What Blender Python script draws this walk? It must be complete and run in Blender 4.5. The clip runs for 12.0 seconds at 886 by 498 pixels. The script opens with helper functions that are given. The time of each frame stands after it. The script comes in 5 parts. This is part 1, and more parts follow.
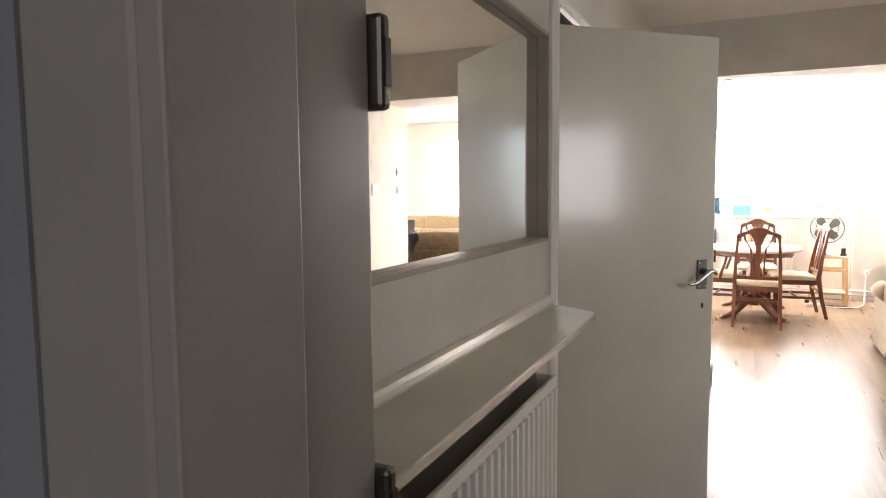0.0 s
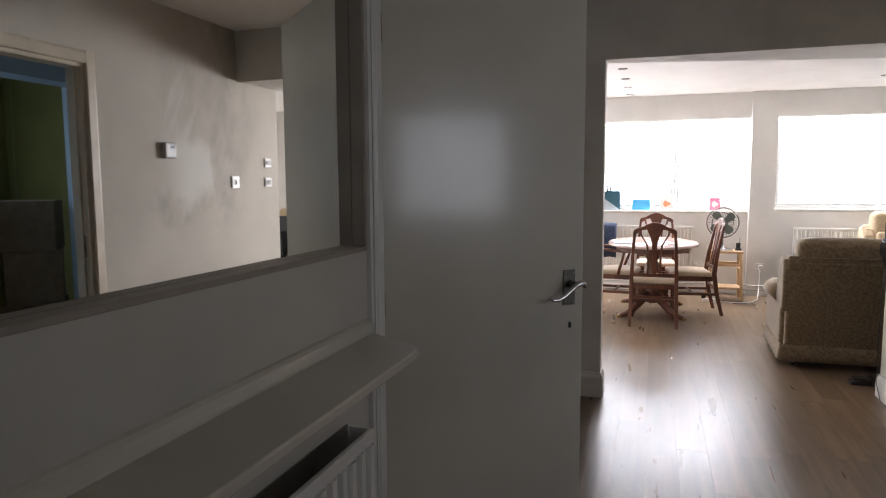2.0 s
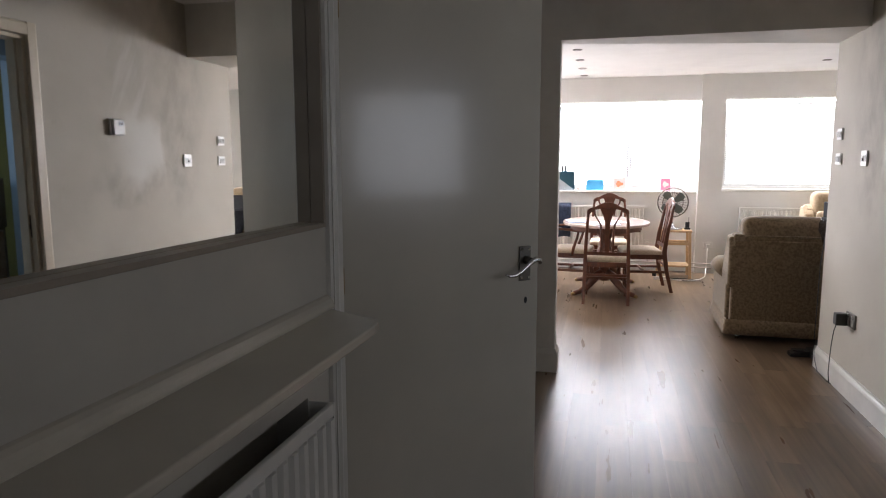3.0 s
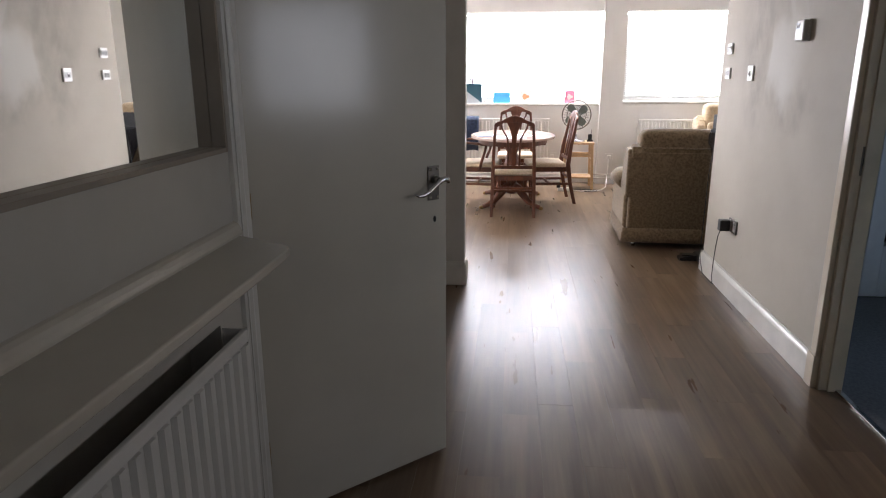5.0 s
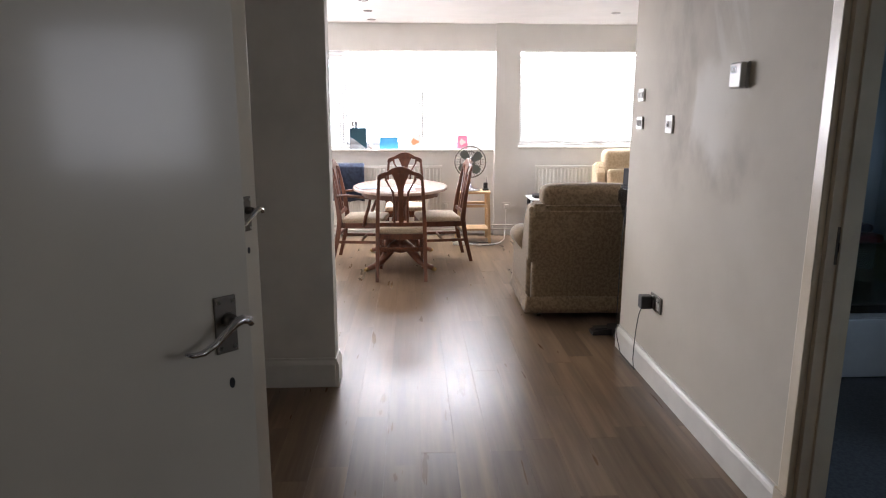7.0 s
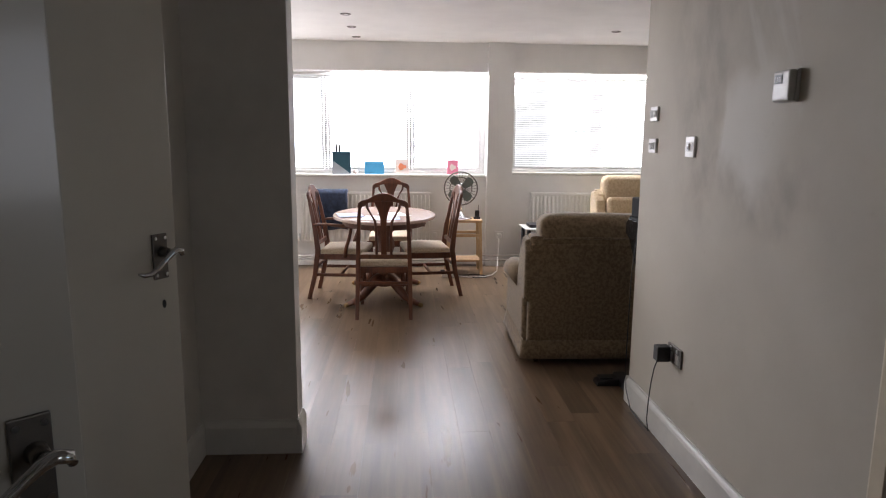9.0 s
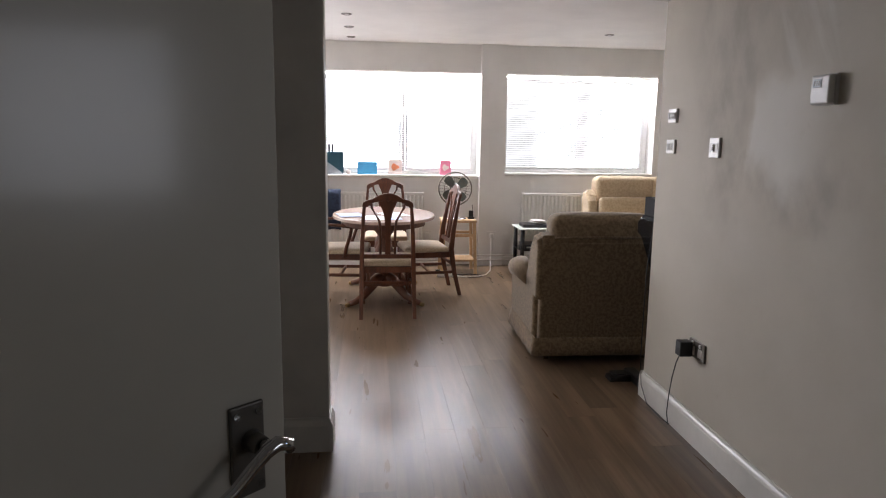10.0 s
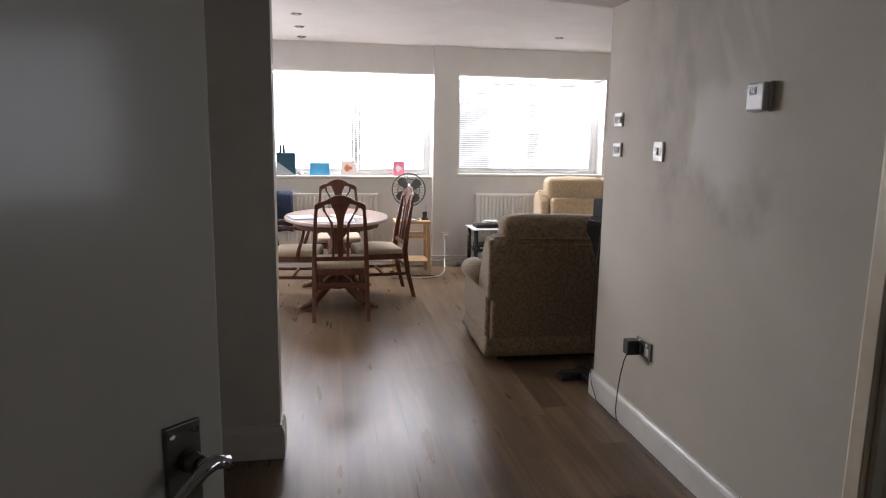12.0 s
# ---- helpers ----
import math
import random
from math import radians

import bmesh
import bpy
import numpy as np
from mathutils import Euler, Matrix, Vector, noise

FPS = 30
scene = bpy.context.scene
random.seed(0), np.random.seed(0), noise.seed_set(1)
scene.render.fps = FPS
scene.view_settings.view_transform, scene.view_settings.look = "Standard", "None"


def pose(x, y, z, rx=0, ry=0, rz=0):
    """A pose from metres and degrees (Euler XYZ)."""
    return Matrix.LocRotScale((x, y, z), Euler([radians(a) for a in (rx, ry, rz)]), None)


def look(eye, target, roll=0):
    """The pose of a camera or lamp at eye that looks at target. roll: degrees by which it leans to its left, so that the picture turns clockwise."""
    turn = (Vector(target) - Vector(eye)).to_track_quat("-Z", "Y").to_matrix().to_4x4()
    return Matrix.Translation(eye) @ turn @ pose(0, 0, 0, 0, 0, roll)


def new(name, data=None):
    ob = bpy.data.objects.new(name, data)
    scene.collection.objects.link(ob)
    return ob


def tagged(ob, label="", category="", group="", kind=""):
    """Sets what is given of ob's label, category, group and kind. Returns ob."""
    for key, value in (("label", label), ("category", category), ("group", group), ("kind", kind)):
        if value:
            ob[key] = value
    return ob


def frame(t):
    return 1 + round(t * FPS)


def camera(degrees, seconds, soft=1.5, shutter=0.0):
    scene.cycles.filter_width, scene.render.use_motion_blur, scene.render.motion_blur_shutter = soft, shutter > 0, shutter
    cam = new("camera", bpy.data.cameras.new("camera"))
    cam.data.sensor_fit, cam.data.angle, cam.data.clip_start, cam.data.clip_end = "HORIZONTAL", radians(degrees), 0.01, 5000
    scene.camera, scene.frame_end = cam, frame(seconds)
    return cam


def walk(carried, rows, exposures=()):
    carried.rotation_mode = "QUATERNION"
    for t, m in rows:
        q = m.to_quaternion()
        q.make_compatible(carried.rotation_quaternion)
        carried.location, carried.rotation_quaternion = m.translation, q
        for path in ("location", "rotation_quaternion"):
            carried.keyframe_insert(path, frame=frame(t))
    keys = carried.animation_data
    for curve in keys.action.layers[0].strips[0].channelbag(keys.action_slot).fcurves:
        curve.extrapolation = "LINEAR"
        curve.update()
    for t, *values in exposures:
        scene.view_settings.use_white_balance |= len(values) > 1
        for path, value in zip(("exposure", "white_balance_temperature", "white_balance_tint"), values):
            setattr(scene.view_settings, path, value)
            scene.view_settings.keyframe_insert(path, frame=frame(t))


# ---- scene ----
cam = camera(67.9, 12.0, soft=1.1)
PATH = [
    (0, (0.165, -0.206, 1.372), (-0.667, 1.604, 1.198), -0.5),
    (0.2, (0.242, -0.174, 1.367), (-0.564, 1.648, 1.194), -0.7),
    (0.3, (0.288, -0.16, 1.372), (-0.514, 1.663, 1.194), -0.7),
    (0.5, (0.347, -0.126, 1.368), (-0.456, 1.697, 1.191), -0.6),
    (0.6, (0.343, -0.071, 1.375), (-0.455, 1.755, 1.197), -0.9),
    (0.8, (0.345, 0.005, 1.388), (-0.454, 1.829, 1.207), -0.8),
    (1, (0.302, 0.11, 1.391), (-0.481, 1.941, 1.21), -0.6),
    (1.2, (0.264, 0.228, 1.394), (-0.487, 2.072, 1.209), -0.6),
    (1.5, (0.227, 0.34, 1.39), (-0.451, 2.213, 1.207), -0.3),
    (2, (0.271, 0.419, 1.377), (-0.335, 2.314, 1.178), -0.3),
    (2.5, (0.312, 0.462, 1.381), (-0.2, 2.381, 1.147), -0.2),
    (3, (0.274, 0.393, 1.367), (-0.204, 2.317, 1.11), -0.1),
    (3.5, (0.257, 0.244, 1.341), (-0.158, 2.167, 0.981), -0.2),
    (5.5, (0.284, 0.537, 1.403), (0.152, 2.465, 0.884), -0.0),
    (6, (0.279, 0.78, 1.398), (0.223, 2.716, 0.897), 0.2),
    (6.5, (0.305, 1.046, 1.44), (0.33, 2.991, 0.974), 0.2),
    (7, (0.384, 1.299, 1.449), (0.478, 3.255, 1.042), 0.1),
    (9, (0.453, 1.81, 1.418), (0.57, 3.779, 1.087), 0.5),
    (9.5, (0.292, 1.811, 1.405), (0.422, 3.779, 1.076), 0.7),
    (10, (0.166, 1.795, 1.41), (0.381, 3.756, 1.083), 0.8),
    (10.5, (0.149, 1.789, 1.421), (0.401, 3.746, 1.096), 0.7),
    (11, (0.16, 1.79, 1.433), (0.461, 3.739, 1.104), 0.7),
    (11.5, (0.171, 1.793, 1.43), (0.502, 3.737, 1.101), 0.8),
    (12, (0.187, 1.788, 1.429), (0.534, 3.73, 1.102), 0.9),
]
EXPOSURES = [
    (0.0, 1.85, 6950, 18), (0.3, 1.10, 6950, 18), (0.6, 0.88, 6950, 18), (1.0, 0.95, 6750, 17), (1.5, 0.72, 6350, 16), (2.5, 0.22, 6200, 16), (3.5, 0.27, 6200, 16),
    (5.5, 0.46, 6200, 17), (7.0, 0.34, 6250, 17), (9.0, -0.35, 6250, 17), (12.0, -0.40, 6250, 17),
]
walk(cam, [(t, look(eye, target, roll)) for t, eye, target, roll in PATH], EXPOSURES)

# ---- world, light ----
def daylight():
    world = bpy.data.worlds.new("sky")
    scene.world = world
    world.use_nodes = True
    nt = world.node_tree
    sky = nt.nodes.new("ShaderNodeTexSky")
    sky.sky_type = "NISHITA"
    sky.sun_disc = False
    sky.sun_elevation, sky.sun_rotation = radians(50), radians(200)
    bg = nt.nodes["Background"]
    bg.inputs["Strength"].default_value = 0.12
    nt.links.new(sky.outputs["Color"], bg.inputs["Color"])
    sun = new("sun", bpy.data.lights.new("sun", "SUN"))
    sun.data.energy, sun.data.angle = 1.0, radians(12)
    sun.data.color = (1.0, 0.96, 0.9)
    sun.matrix_world = look((0, 0, 20), (-6, -5, 0))


def added_daylight(name, centre, target, w, h, watts, colour):
    """Area lamp as a stand-in for daylight, in a window opening or unseen."""
    lamp = new(name, bpy.data.lights.new(name, "AREA"))
    lamp.data.shape, lamp.data.size, lamp.data.size_y = "RECTANGLE", w, h
    lamp.data.energy, lamp.data.color = watts, colour
    lamp.matrix_world = look(centre, target)


daylight()
# Main daylight lamp added in the wide window's unseen, extended left part.
added_daylight("added_daylight", (-1.74, 9.28, 1.58), (-1.2, 7.6, 1.0), 1.6, 1.05, 160, (0.985, 0.985, 0.985))
added_daylight("added_daylight", (0.50, 9.225, 2.128), (0.50, 9.20, 1.0), 1.7, 0.13, 85, (0.985, 0.985, 0.985))
added_daylight("added_daylight", (2.52, 9.21, 2.128), (2.52, 9.185, 1.0), 1.7, 0.10, 60, (0.985, 0.985, 0.985))
added_daylight("added_daylight", (2.2, 1.38, 1.50), (-0.3, 2.32, 1.47), 0.72, 0.68, 3.6, (0.92, 0.96, 1.0))
added_daylight("added_daylight", (4.56, 3.1, 1.5), (2.6, 3.6, 1.0), 1.2, 1.1, 6.5, (0.62, 0.8, 1.0))
# Fill added on the unseen landing to brighten the hall doors; no known source.
added_daylight("added_daylight", (0.6, -1.86, 1.7), (0.4, 0.5, 1.2), 0.9, 0.9, 2.2, (0.95, 0.97, 1.0))


# ---- materials ----
def mat(name, rough=0.5, metal=0.0, spec=0.5):
    m = bpy.data.materials.new(name)
    m.use_nodes = True
    nt = m.node_tree
    p = nt.nodes["Principled BSDF"]
    p.inputs["Roughness"].default_value = rough
    p.inputs["Metallic"].default_value = metal
    p.inputs["Specular IOR Level"].default_value = spec
    return m, nt, p


def noise_tex(nt, scale, detail=4, stretch=(1, 1, 1), rough=0.55, shift=None):
    co = nt.nodes.new("ShaderNodeTexCoord")
    mp = nt.nodes.new("ShaderNodeMapping")
    mp.inputs["Scale"].default_value = stretch
    nt.links.new(co.outputs["Object"], mp.inputs["Vector"])
    if shift is not None:
        nt.links.new(shift, mp.inputs["Location"])
    n = nt.nodes.new("ShaderNodeTexNoise")
    n.inputs["Scale"].default_value = scale
    n.inputs["Detail"].default_value = detail
    n.inputs["Roughness"].default_value = rough
    nt.links.new(mp.outputs["Vector"], n.inputs["Vector"])
    return n.outputs["Fac"]


def ramp(nt, fac, stops):
    r = nt.nodes.new("ShaderNodeValToRGB")
    e = r.color_ramp.elements
    while len(e) < len(stops):
        e.new(0.5)
    for el, (pos, c) in zip(e, stops):
        el.position, el.color = pos, (*c, 1)
    nt.links.new(fac, r.inputs["Fac"])
    return r.outputs["Color"]


def mix(nt, a, b, fac, mode="MIX"):
    m = nt.nodes.new("ShaderNodeMix")
    m.data_type, m.blend_type = "RGBA", mode
    for sock, v in ((m.inputs[6], a), (m.inputs[7], b), (m.inputs[0], fac)):
        if isinstance(v, tuple):
            sock.default_value = (*v, 1)
        elif isinstance(v, (int, float)):
            sock.default_value = v
        else:
            nt.links.new(v, sock)
    return m.outputs[2]


def bump(nt, p, fac, strength=0.2, dist=0.002, prev=None):
    b = nt.nodes.new("ShaderNodeBump")
    b.inputs["Strength"].default_value, b.inputs["Distance"].default_value = strength, dist
    nt.links.new(fac, b.inputs["Height"])
    if prev is not None:
        nt.links.new(prev, b.inputs["Normal"])
    nt.links.new(b.outputs["Normal"], p.inputs["Normal"])
    return b.outputs["Normal"]


def math_node(nt, op, a, b=0.0, c=0.0):
    m = nt.nodes.new("ShaderNodeMath")
    m.operation = op
    for sock, v in zip(m.inputs, (a, b, c)):
        if isinstance(v, (int, float)):
            sock.default_value = v
        else:
            nt.links.new(v, sock)
    return m.outputs[0]


def smooth_mask(nt, val, lo, hi):
    m = nt.nodes.new("ShaderNodeMapRange")
    m.interpolation_type = "SMOOTHSTEP"
    m.inputs["From Min"].default_value, m.inputs["From Max"].default_value = lo, hi
    nt.links.new(val, m.inputs["Value"])
    return m.outputs["Result"]


def paint(name, c, rough=0.6, vary=0.08, wave=0.15, spec=0.4, scale=3.0, streak=0.0):
    """Wall or wood paint with faint mottling, roller grain and slow waviness."""
    m, nt, p = mat(name, rough, 0, spec)
    a = noise_tex(nt, scale, 5)
    dark = tuple(v * (1 - 2.2 * vary) for v in c)
    col = ramp(nt, a, [(0.3, dark), (0.62, c)])
    nt.links.new(col, p.inputs["Base Color"])
    g = noise_tex(nt, 260, 2)
    s = noise_tex(nt, 5, 2)
    n = bump(nt, p, s, wave, 0.01)
    bump(nt, p, g, 0.12, 0.0008, n)
    if streak:
        n2 = bump(nt, p, s, wave, 0.01)
        bump(nt, p, noise_tex(nt, 45, 3, (1, 1, 0.12)), streak, 0.0012, n2)
    r = noise_tex(nt, 9, 3)
    nt.links.new(math_node(nt, "MULTIPLY_ADD", r, 0.25 * rough, rough * 0.87), p.inputs["Roughness"])
    return m


def stained_wall():
    """Off-white emulsion with brushed filler, slanting smears and faint rubbed grime."""
    m, nt, p = mat("stained_wall_paint", 0.7, 0, 0.3)
    co = nt.nodes.new("ShaderNodeTexCoord")
    sep = nt.nodes.new("ShaderNodeSeparateXYZ")
    nt.links.new(co.outputs["Object"], sep.inputs["Vector"])
    y, z = sep.outputs["Y"], sep.outputs["Z"]

    def slanted(scale, detail, along, across, angle):
        mp = nt.nodes.new("ShaderNodeMapping")
        mp.inputs["Rotation"].default_value = (radians(angle), 0, 0)
        nt.links.new(co.outputs["Object"], mp.inputs["Vector"])
        st = nt.nodes.new("ShaderNodeMapping")
        st.inputs["Scale"].default_value = (1, across, along)
        nt.links.new(mp.outputs["Vector"], st.inputs["Vector"])
        n = nt.nodes.new("ShaderNodeTexNoise")
        n.inputs["Scale"].default_value, n.inputs["Detail"].default_value = scale, detail
        nt.links.new(st.outputs["Vector"], n.inputs["Vector"])
        return n.outputs["Fac"]

    def band(v, a, b, c, d):
        return math_node(nt, "MULTIPLY", smooth_mask(nt, v, a, b), smooth_mask(nt, v, d, c))
    wob = noise_tex(nt, 2.4, 4, (1, 1, 1))
    fine = noise_tex(nt, 6, 6, (1, 1.2, 0.8), 0.6)
    brush = slanted(7, 5, 0.22, 1.6, 28)
    base = ramp(nt, noise_tex(nt, 1.3, 5), [(0.3, (0.475, 0.437, 0.368)), (0.65, (0.55, 0.51, 0.437))])
    # rubbed grime: round the switches, above the filler, and a faint belt at hand height
    yy = math_node(nt, "MULTIPLY_ADD", wob, 0.6, y)
    zz = math_node(nt, "MULTIPLY_ADD", wob, 0.6, z)
    g1 = math_node(nt, "MULTIPLY", band(yy, 4.62, 4.78, 4.86, 5.25), smooth_mask(nt, zz, 1.45, 1.75))
    g2 = math_node(nt, "MULTIPLY", band(zz, 1.36, 1.52, 1.56, 1.74), band(yy, 3.9, 4.2, 4.7, 5.2))
    g3 = math_node(nt, "MULTIPLY", band(yy, 4.1, 4.3, 4.66, 4.9), smooth_mask(nt, zz, 1.9, 2.15))
    g = math_node(nt, "MAXIMUM", math_node(nt, "MULTIPLY", g1, 0.55), math_node(nt, "MAXIMUM", math_node(nt, "MULTIPLY", g2, 0.6), math_node(nt, "MULTIPLY", g3, 0.35)))
    g = math_node(nt, "MULTIPLY", g, smooth_mask(nt, math_node(nt, "MULTIPLY_ADD", brush, 0.35, math_node(nt, "MULTIPLY", fine, 0.65)), 0.3, 0.66))
    col = mix(nt, base, (0.30, 0.267, 0.225), g)
    # pale filler, brushed out to one side and upwards
    yb = math_node(nt, "MULTIPLY_ADD", fine, 0.12, y)
    zb = math_node(nt, "MULTIPLY_ADD", wob, 0.5, z)
    f = math_node(nt, "MULTIPLY", band(yb, 3.85, 4.2, 4.375, 4.42), band(zb, 1.42, 1.62, 1.78, 2.0))
    up = math_node(nt, "MULTIPLY", band(yy, 4.1, 4.3, 4.55, 4.75), band(zz, 1.8, 1.95, 2.3, 2.6))
    up = math_node(nt, "MULTIPLY", up, smooth_mask(nt, brush, 0.45, 0.7))
    f = math_node(nt, "MAXIMUM", math_node(nt, "MULTIPLY", f, 0.9), math_node(nt, "MULTIPLY", up, 0.45))
    col = mix(nt, col, (0.67, 0.65, 0.60), f)
    spots = smooth_mask(nt, noise_tex(nt, 14, 3), 0.68, 0.78)
    col = mix(nt, col, (0.36, 0.31, 0.25), math_node(nt, "MULTIPLY", spots, 0.15))
    nt.links.new(col, p.inputs["Base Color"])
    n = bump(nt, p, noise_tex(nt, 4, 3), 0.25, 0.012)
    n = bump(nt, p, brush, 0.25, 0.003, n)
    bump(nt, p, noise_tex(nt, 200, 2), 0.15, 0.001, n)
    return m


def wood(name, light, dark, rough=0.35, axis="Z", scale=14):
    m, nt, p = mat(name, rough, 0, 0.5)
    st = {"X": (0.12, 1, 1), "Y": (1, 0.12, 1), "Z": (1, 1, 0.12)}[axis]
    g = noise_tex(nt, scale, 6, st, 0.6)
    f = noise_tex(nt, scale * 8, 3, st)
    col = ramp(nt, math_node(nt, "MULTIPLY_ADD", f, 0.35, math_node(nt, "MULTIPLY", g, 0.75)), [(0.32, dark), (0.68, light)])
    nt.links.new(col, p.inputs["Base Color"])
    bump(nt, p, f, 0.15, 0.0006)
    return m


def plank_vinyl():
    """Worn wood-print vinyl planks, streaky grain along the plank, a slight tint of its own for each."""
    m, nt, p = mat("vinyl_plank", 0.3, 0, 0.36)
    info = nt.nodes.new("ShaderNodeObjectInfo")
    rnd = info.outputs["Random"]
    co = nt.nodes.new("ShaderNodeTexCoord")

    def streak(scale, detail, along, rough=0.6):
        mp = nt.nodes.new("ShaderNodeMapping")
        mp.inputs["Scale"].default_value = (1, along, 0)
        mp.inputs["Location"].default_value = (0.31, 0.17, 0.43)
        nt.links.new(co.outputs["Object"], mp.inputs["Vector"])
        n = nt.nodes.new("ShaderNodeTexNoise")
        n.noise_dimensions = "4D"
        n.inputs["Scale"].default_value, n.inputs["Detail"].default_value = scale, detail
        n.inputs["Roughness"].default_value = rough
        nt.links.new(math_node(nt, "MULTIPLY", rnd, 23.7), n.inputs["W"])
        nt.links.new(mp.outputs["Vector"], n.inputs["Vector"])
        return n.outputs["Fac"]
    g = streak(20, 4, 0.05)
    b = streak(5, 3, 0.3, 0.5)
    f = streak(70, 2, 0.04)
    mixed = math_node(nt, "MULTIPLY_ADD", g, 0.5, math_node(nt, "MULTIPLY_ADD", b, 0.32, math_node(nt, "MULTIPLY_ADD", f, 0.1, 0.05)))
    col = ramp(nt, mixed, [(0.36, (0.078, 0.048, 0.028)), (0.5, (0.134, 0.087, 0.051)), (0.64, (0.205, 0.141, 0.087))])
    tint = math_node(nt, "MULTIPLY_ADD", rnd, 0.36, 0.82)
    tc = nt.nodes.new("ShaderNodeCombineXYZ")
    for k in "XYZ":
        nt.links.new(tint, tc.inputs[k])
    col = mix(nt, col, tc.outputs["Vector"], 1.0, "MULTIPLY")
    nt.links.new(col, p.inputs["Base Color"])
    nt.links.new(math_node(nt, "MULTIPLY_ADD", streak(16, 3, 0.12), 0.10, 0.24), p.inputs["Roughness"])
    bump(nt, p, g, 0.02, 0.0003)
    return m


def fabric(name, c, c2, scale=40, weave=900, rough=0.9):
    m, nt, p = mat(name, rough, 0, 0.25)
    p.inputs["Sheen Weight"].default_value = 0.25
    a = noise_tex(nt, scale, 5, (1, 1, 1), 0.7)
    col = ramp(nt, a, [(0.42, c2), (0.56, c)])
    nt.links.new(col, p.inputs["Base Color"])
    n = bump(nt, p, noise_tex(nt, weave, 1), 0.3, 0.0008)
    bump(nt, p, noise_tex(nt, 7, 3), 0.2, 0.01, n)
    return m


def plain(name, c, rough=0.5, metal=0.0, vary=0.06, scale=20):
    m, nt, p = mat(name, rough, metal)
    a = noise_tex(nt, scale, 4)
    nt.links.new(ramp(nt, a, [(0.3, tuple(v * (1 - 2 * vary) for v in c)), (0.7, c)]), p.inputs["Base Color"])
    nt.links.new(math_node(nt, "MULTIPLY_ADD", noise_tex(nt, 35, 3), 0.2 * rough, rough * 0.9), p.inputs["Roughness"])
    return m


def mirror_mat():
    m, nt, p = mat("silvered_glass", 0.015, 1.0)
    p.inputs["Base Color"].default_value = (0.93, 0.93, 0.91, 1)
    return m


def glass_mat(name="window_glass", c=(1, 1, 1), rough=0.0):
    m, nt, p = mat(name, rough)
    p.inputs["Base Color"].default_value = (*c, 1)
    p.inputs["Transmission Weight"].default_value = 1.0
    p.inputs["IOR"].default_value = 1.45
    return m


def outdoors():
    """Overcast brightness beyond the windows, with hazy blue-grey buildings low and in places."""
    m = bpy.data.materials.new("outdoor_haze")
    m.use_nodes = True
    nt = m.node_tree
    nt.nodes.remove(nt.nodes["Principled BSDF"])
    e = nt.nodes.new("ShaderNodeEmission")
    nt.links.new(e.outputs[0], nt.nodes["Material Output"].inputs["Surface"])
    e.inputs["Strength"].default_value = 1.0
    co = nt.nodes.new("ShaderNodeTexCoord")
    sep = nt.nodes.new("ShaderNodeSeparateXYZ")
    nt.links.new(co.outputs["Object"], sep.inputs["Vector"])
    a = noise_tex(nt, 1.3, 5, (1, 1, 1.6))
    f = noise_tex(nt, 7, 4)
    x = math_node(nt, "MULTIPLY_ADD", f, 0.10, sep.outputs["X"])
    z = math_node(nt, "MULTIPLY_ADD", f, 0.10, sep.outputs["Z"])

    def block(x0, x1, z0, z1, soft=0.05):
        b = math_node(nt, "MULTIPLY", smooth_mask(nt, x, x0, x0 + soft), smooth_mask(nt, x, x1, x1 - soft))
        b = math_node(nt, "MULTIPLY", b, smooth_mask(nt, z, z0, z0 + soft))
        return math_node(nt, "MULTIPLY", b, smooth_mask(nt, z, z1, z1 - soft))
    col = ramp(nt, a, [(0.30, (2.6, 3.0, 3.6)), (0.42, (6.4, 6.7, 7.1)), (0.6, (8.0, 8.0, 8.0))])
    col = mix(nt, col, (0.75, 0.92, 1.3), math_node(nt, "MULTIPLY", block(0.66, 1.50, 1.62, 2.30), 0.9))
    col = mix(nt, col, (0.85, 1.0, 1.35), math_node(nt, "MULTIPLY", block(0.10, 0.62, 2.05, 2.20), 0.85))
    col = mix(nt, col, (2.2, 1.5, 1.5), math_node(nt, "MULTIPLY", block(0.10, 0.46, 1.45, 1.56), 0.6))
    col = mix(nt, col, (0.95, 0.95, 1.0), math_node(nt, "MULTIPLY", block(1.75, 2.53, 0.6, 2.6, 0.15), 0.85))
    # Soft pinkish band painted here in place of the second window's mullion.
    col = mix(nt, col, (1.1, 0.9, 0.9), math_node(nt, "MULTIPLY", block(2.92, 3.18, 0.6, 2.6, 0.08), 0.8))
    ground = smooth_mask(nt, math_node(nt, "MULTIPLY_ADD", a, 0.5, sep.outputs["Z"]), 1.15, 0.7)
    col = mix(nt, col, (0.5, 0.55, 0.55), ground)
    nt.links.new(col, e.inputs["Color"])
    return m


M_WALL = paint("hall_emulsion", (0.70, 0.67, 0.62), 0.6, 0.07, 0.25)
M_STAIN = stained_wall()
M_LIVING = paint("living_emulsion", (0.80, 0.79, 0.76), 0.6, 0.03, 0.1)
M_CEIL = paint("ceiling_paint", (0.82, 0.80, 0.77), 0.75, 0.03, 0.15)
M_GLOSS = paint("white_gloss_paint", (0.58, 0.54, 0.455), 0.24, 0.05, 0.06, 0.55, 2.0, 0.12)
M_GLOSS.node_tree.nodes["Principled BSDF"].inputs["Coat Weight"].default_value = 0.4
M_GLOSS.node_tree.nodes["Principled BSDF"].inputs["Coat Roughness"].default_value = 0.10
M_TRIM = paint("trim_gloss_paint", (0.70, 0.68, 0.63), 0.3, 0.06, 0.15, 0.5, 6.0)
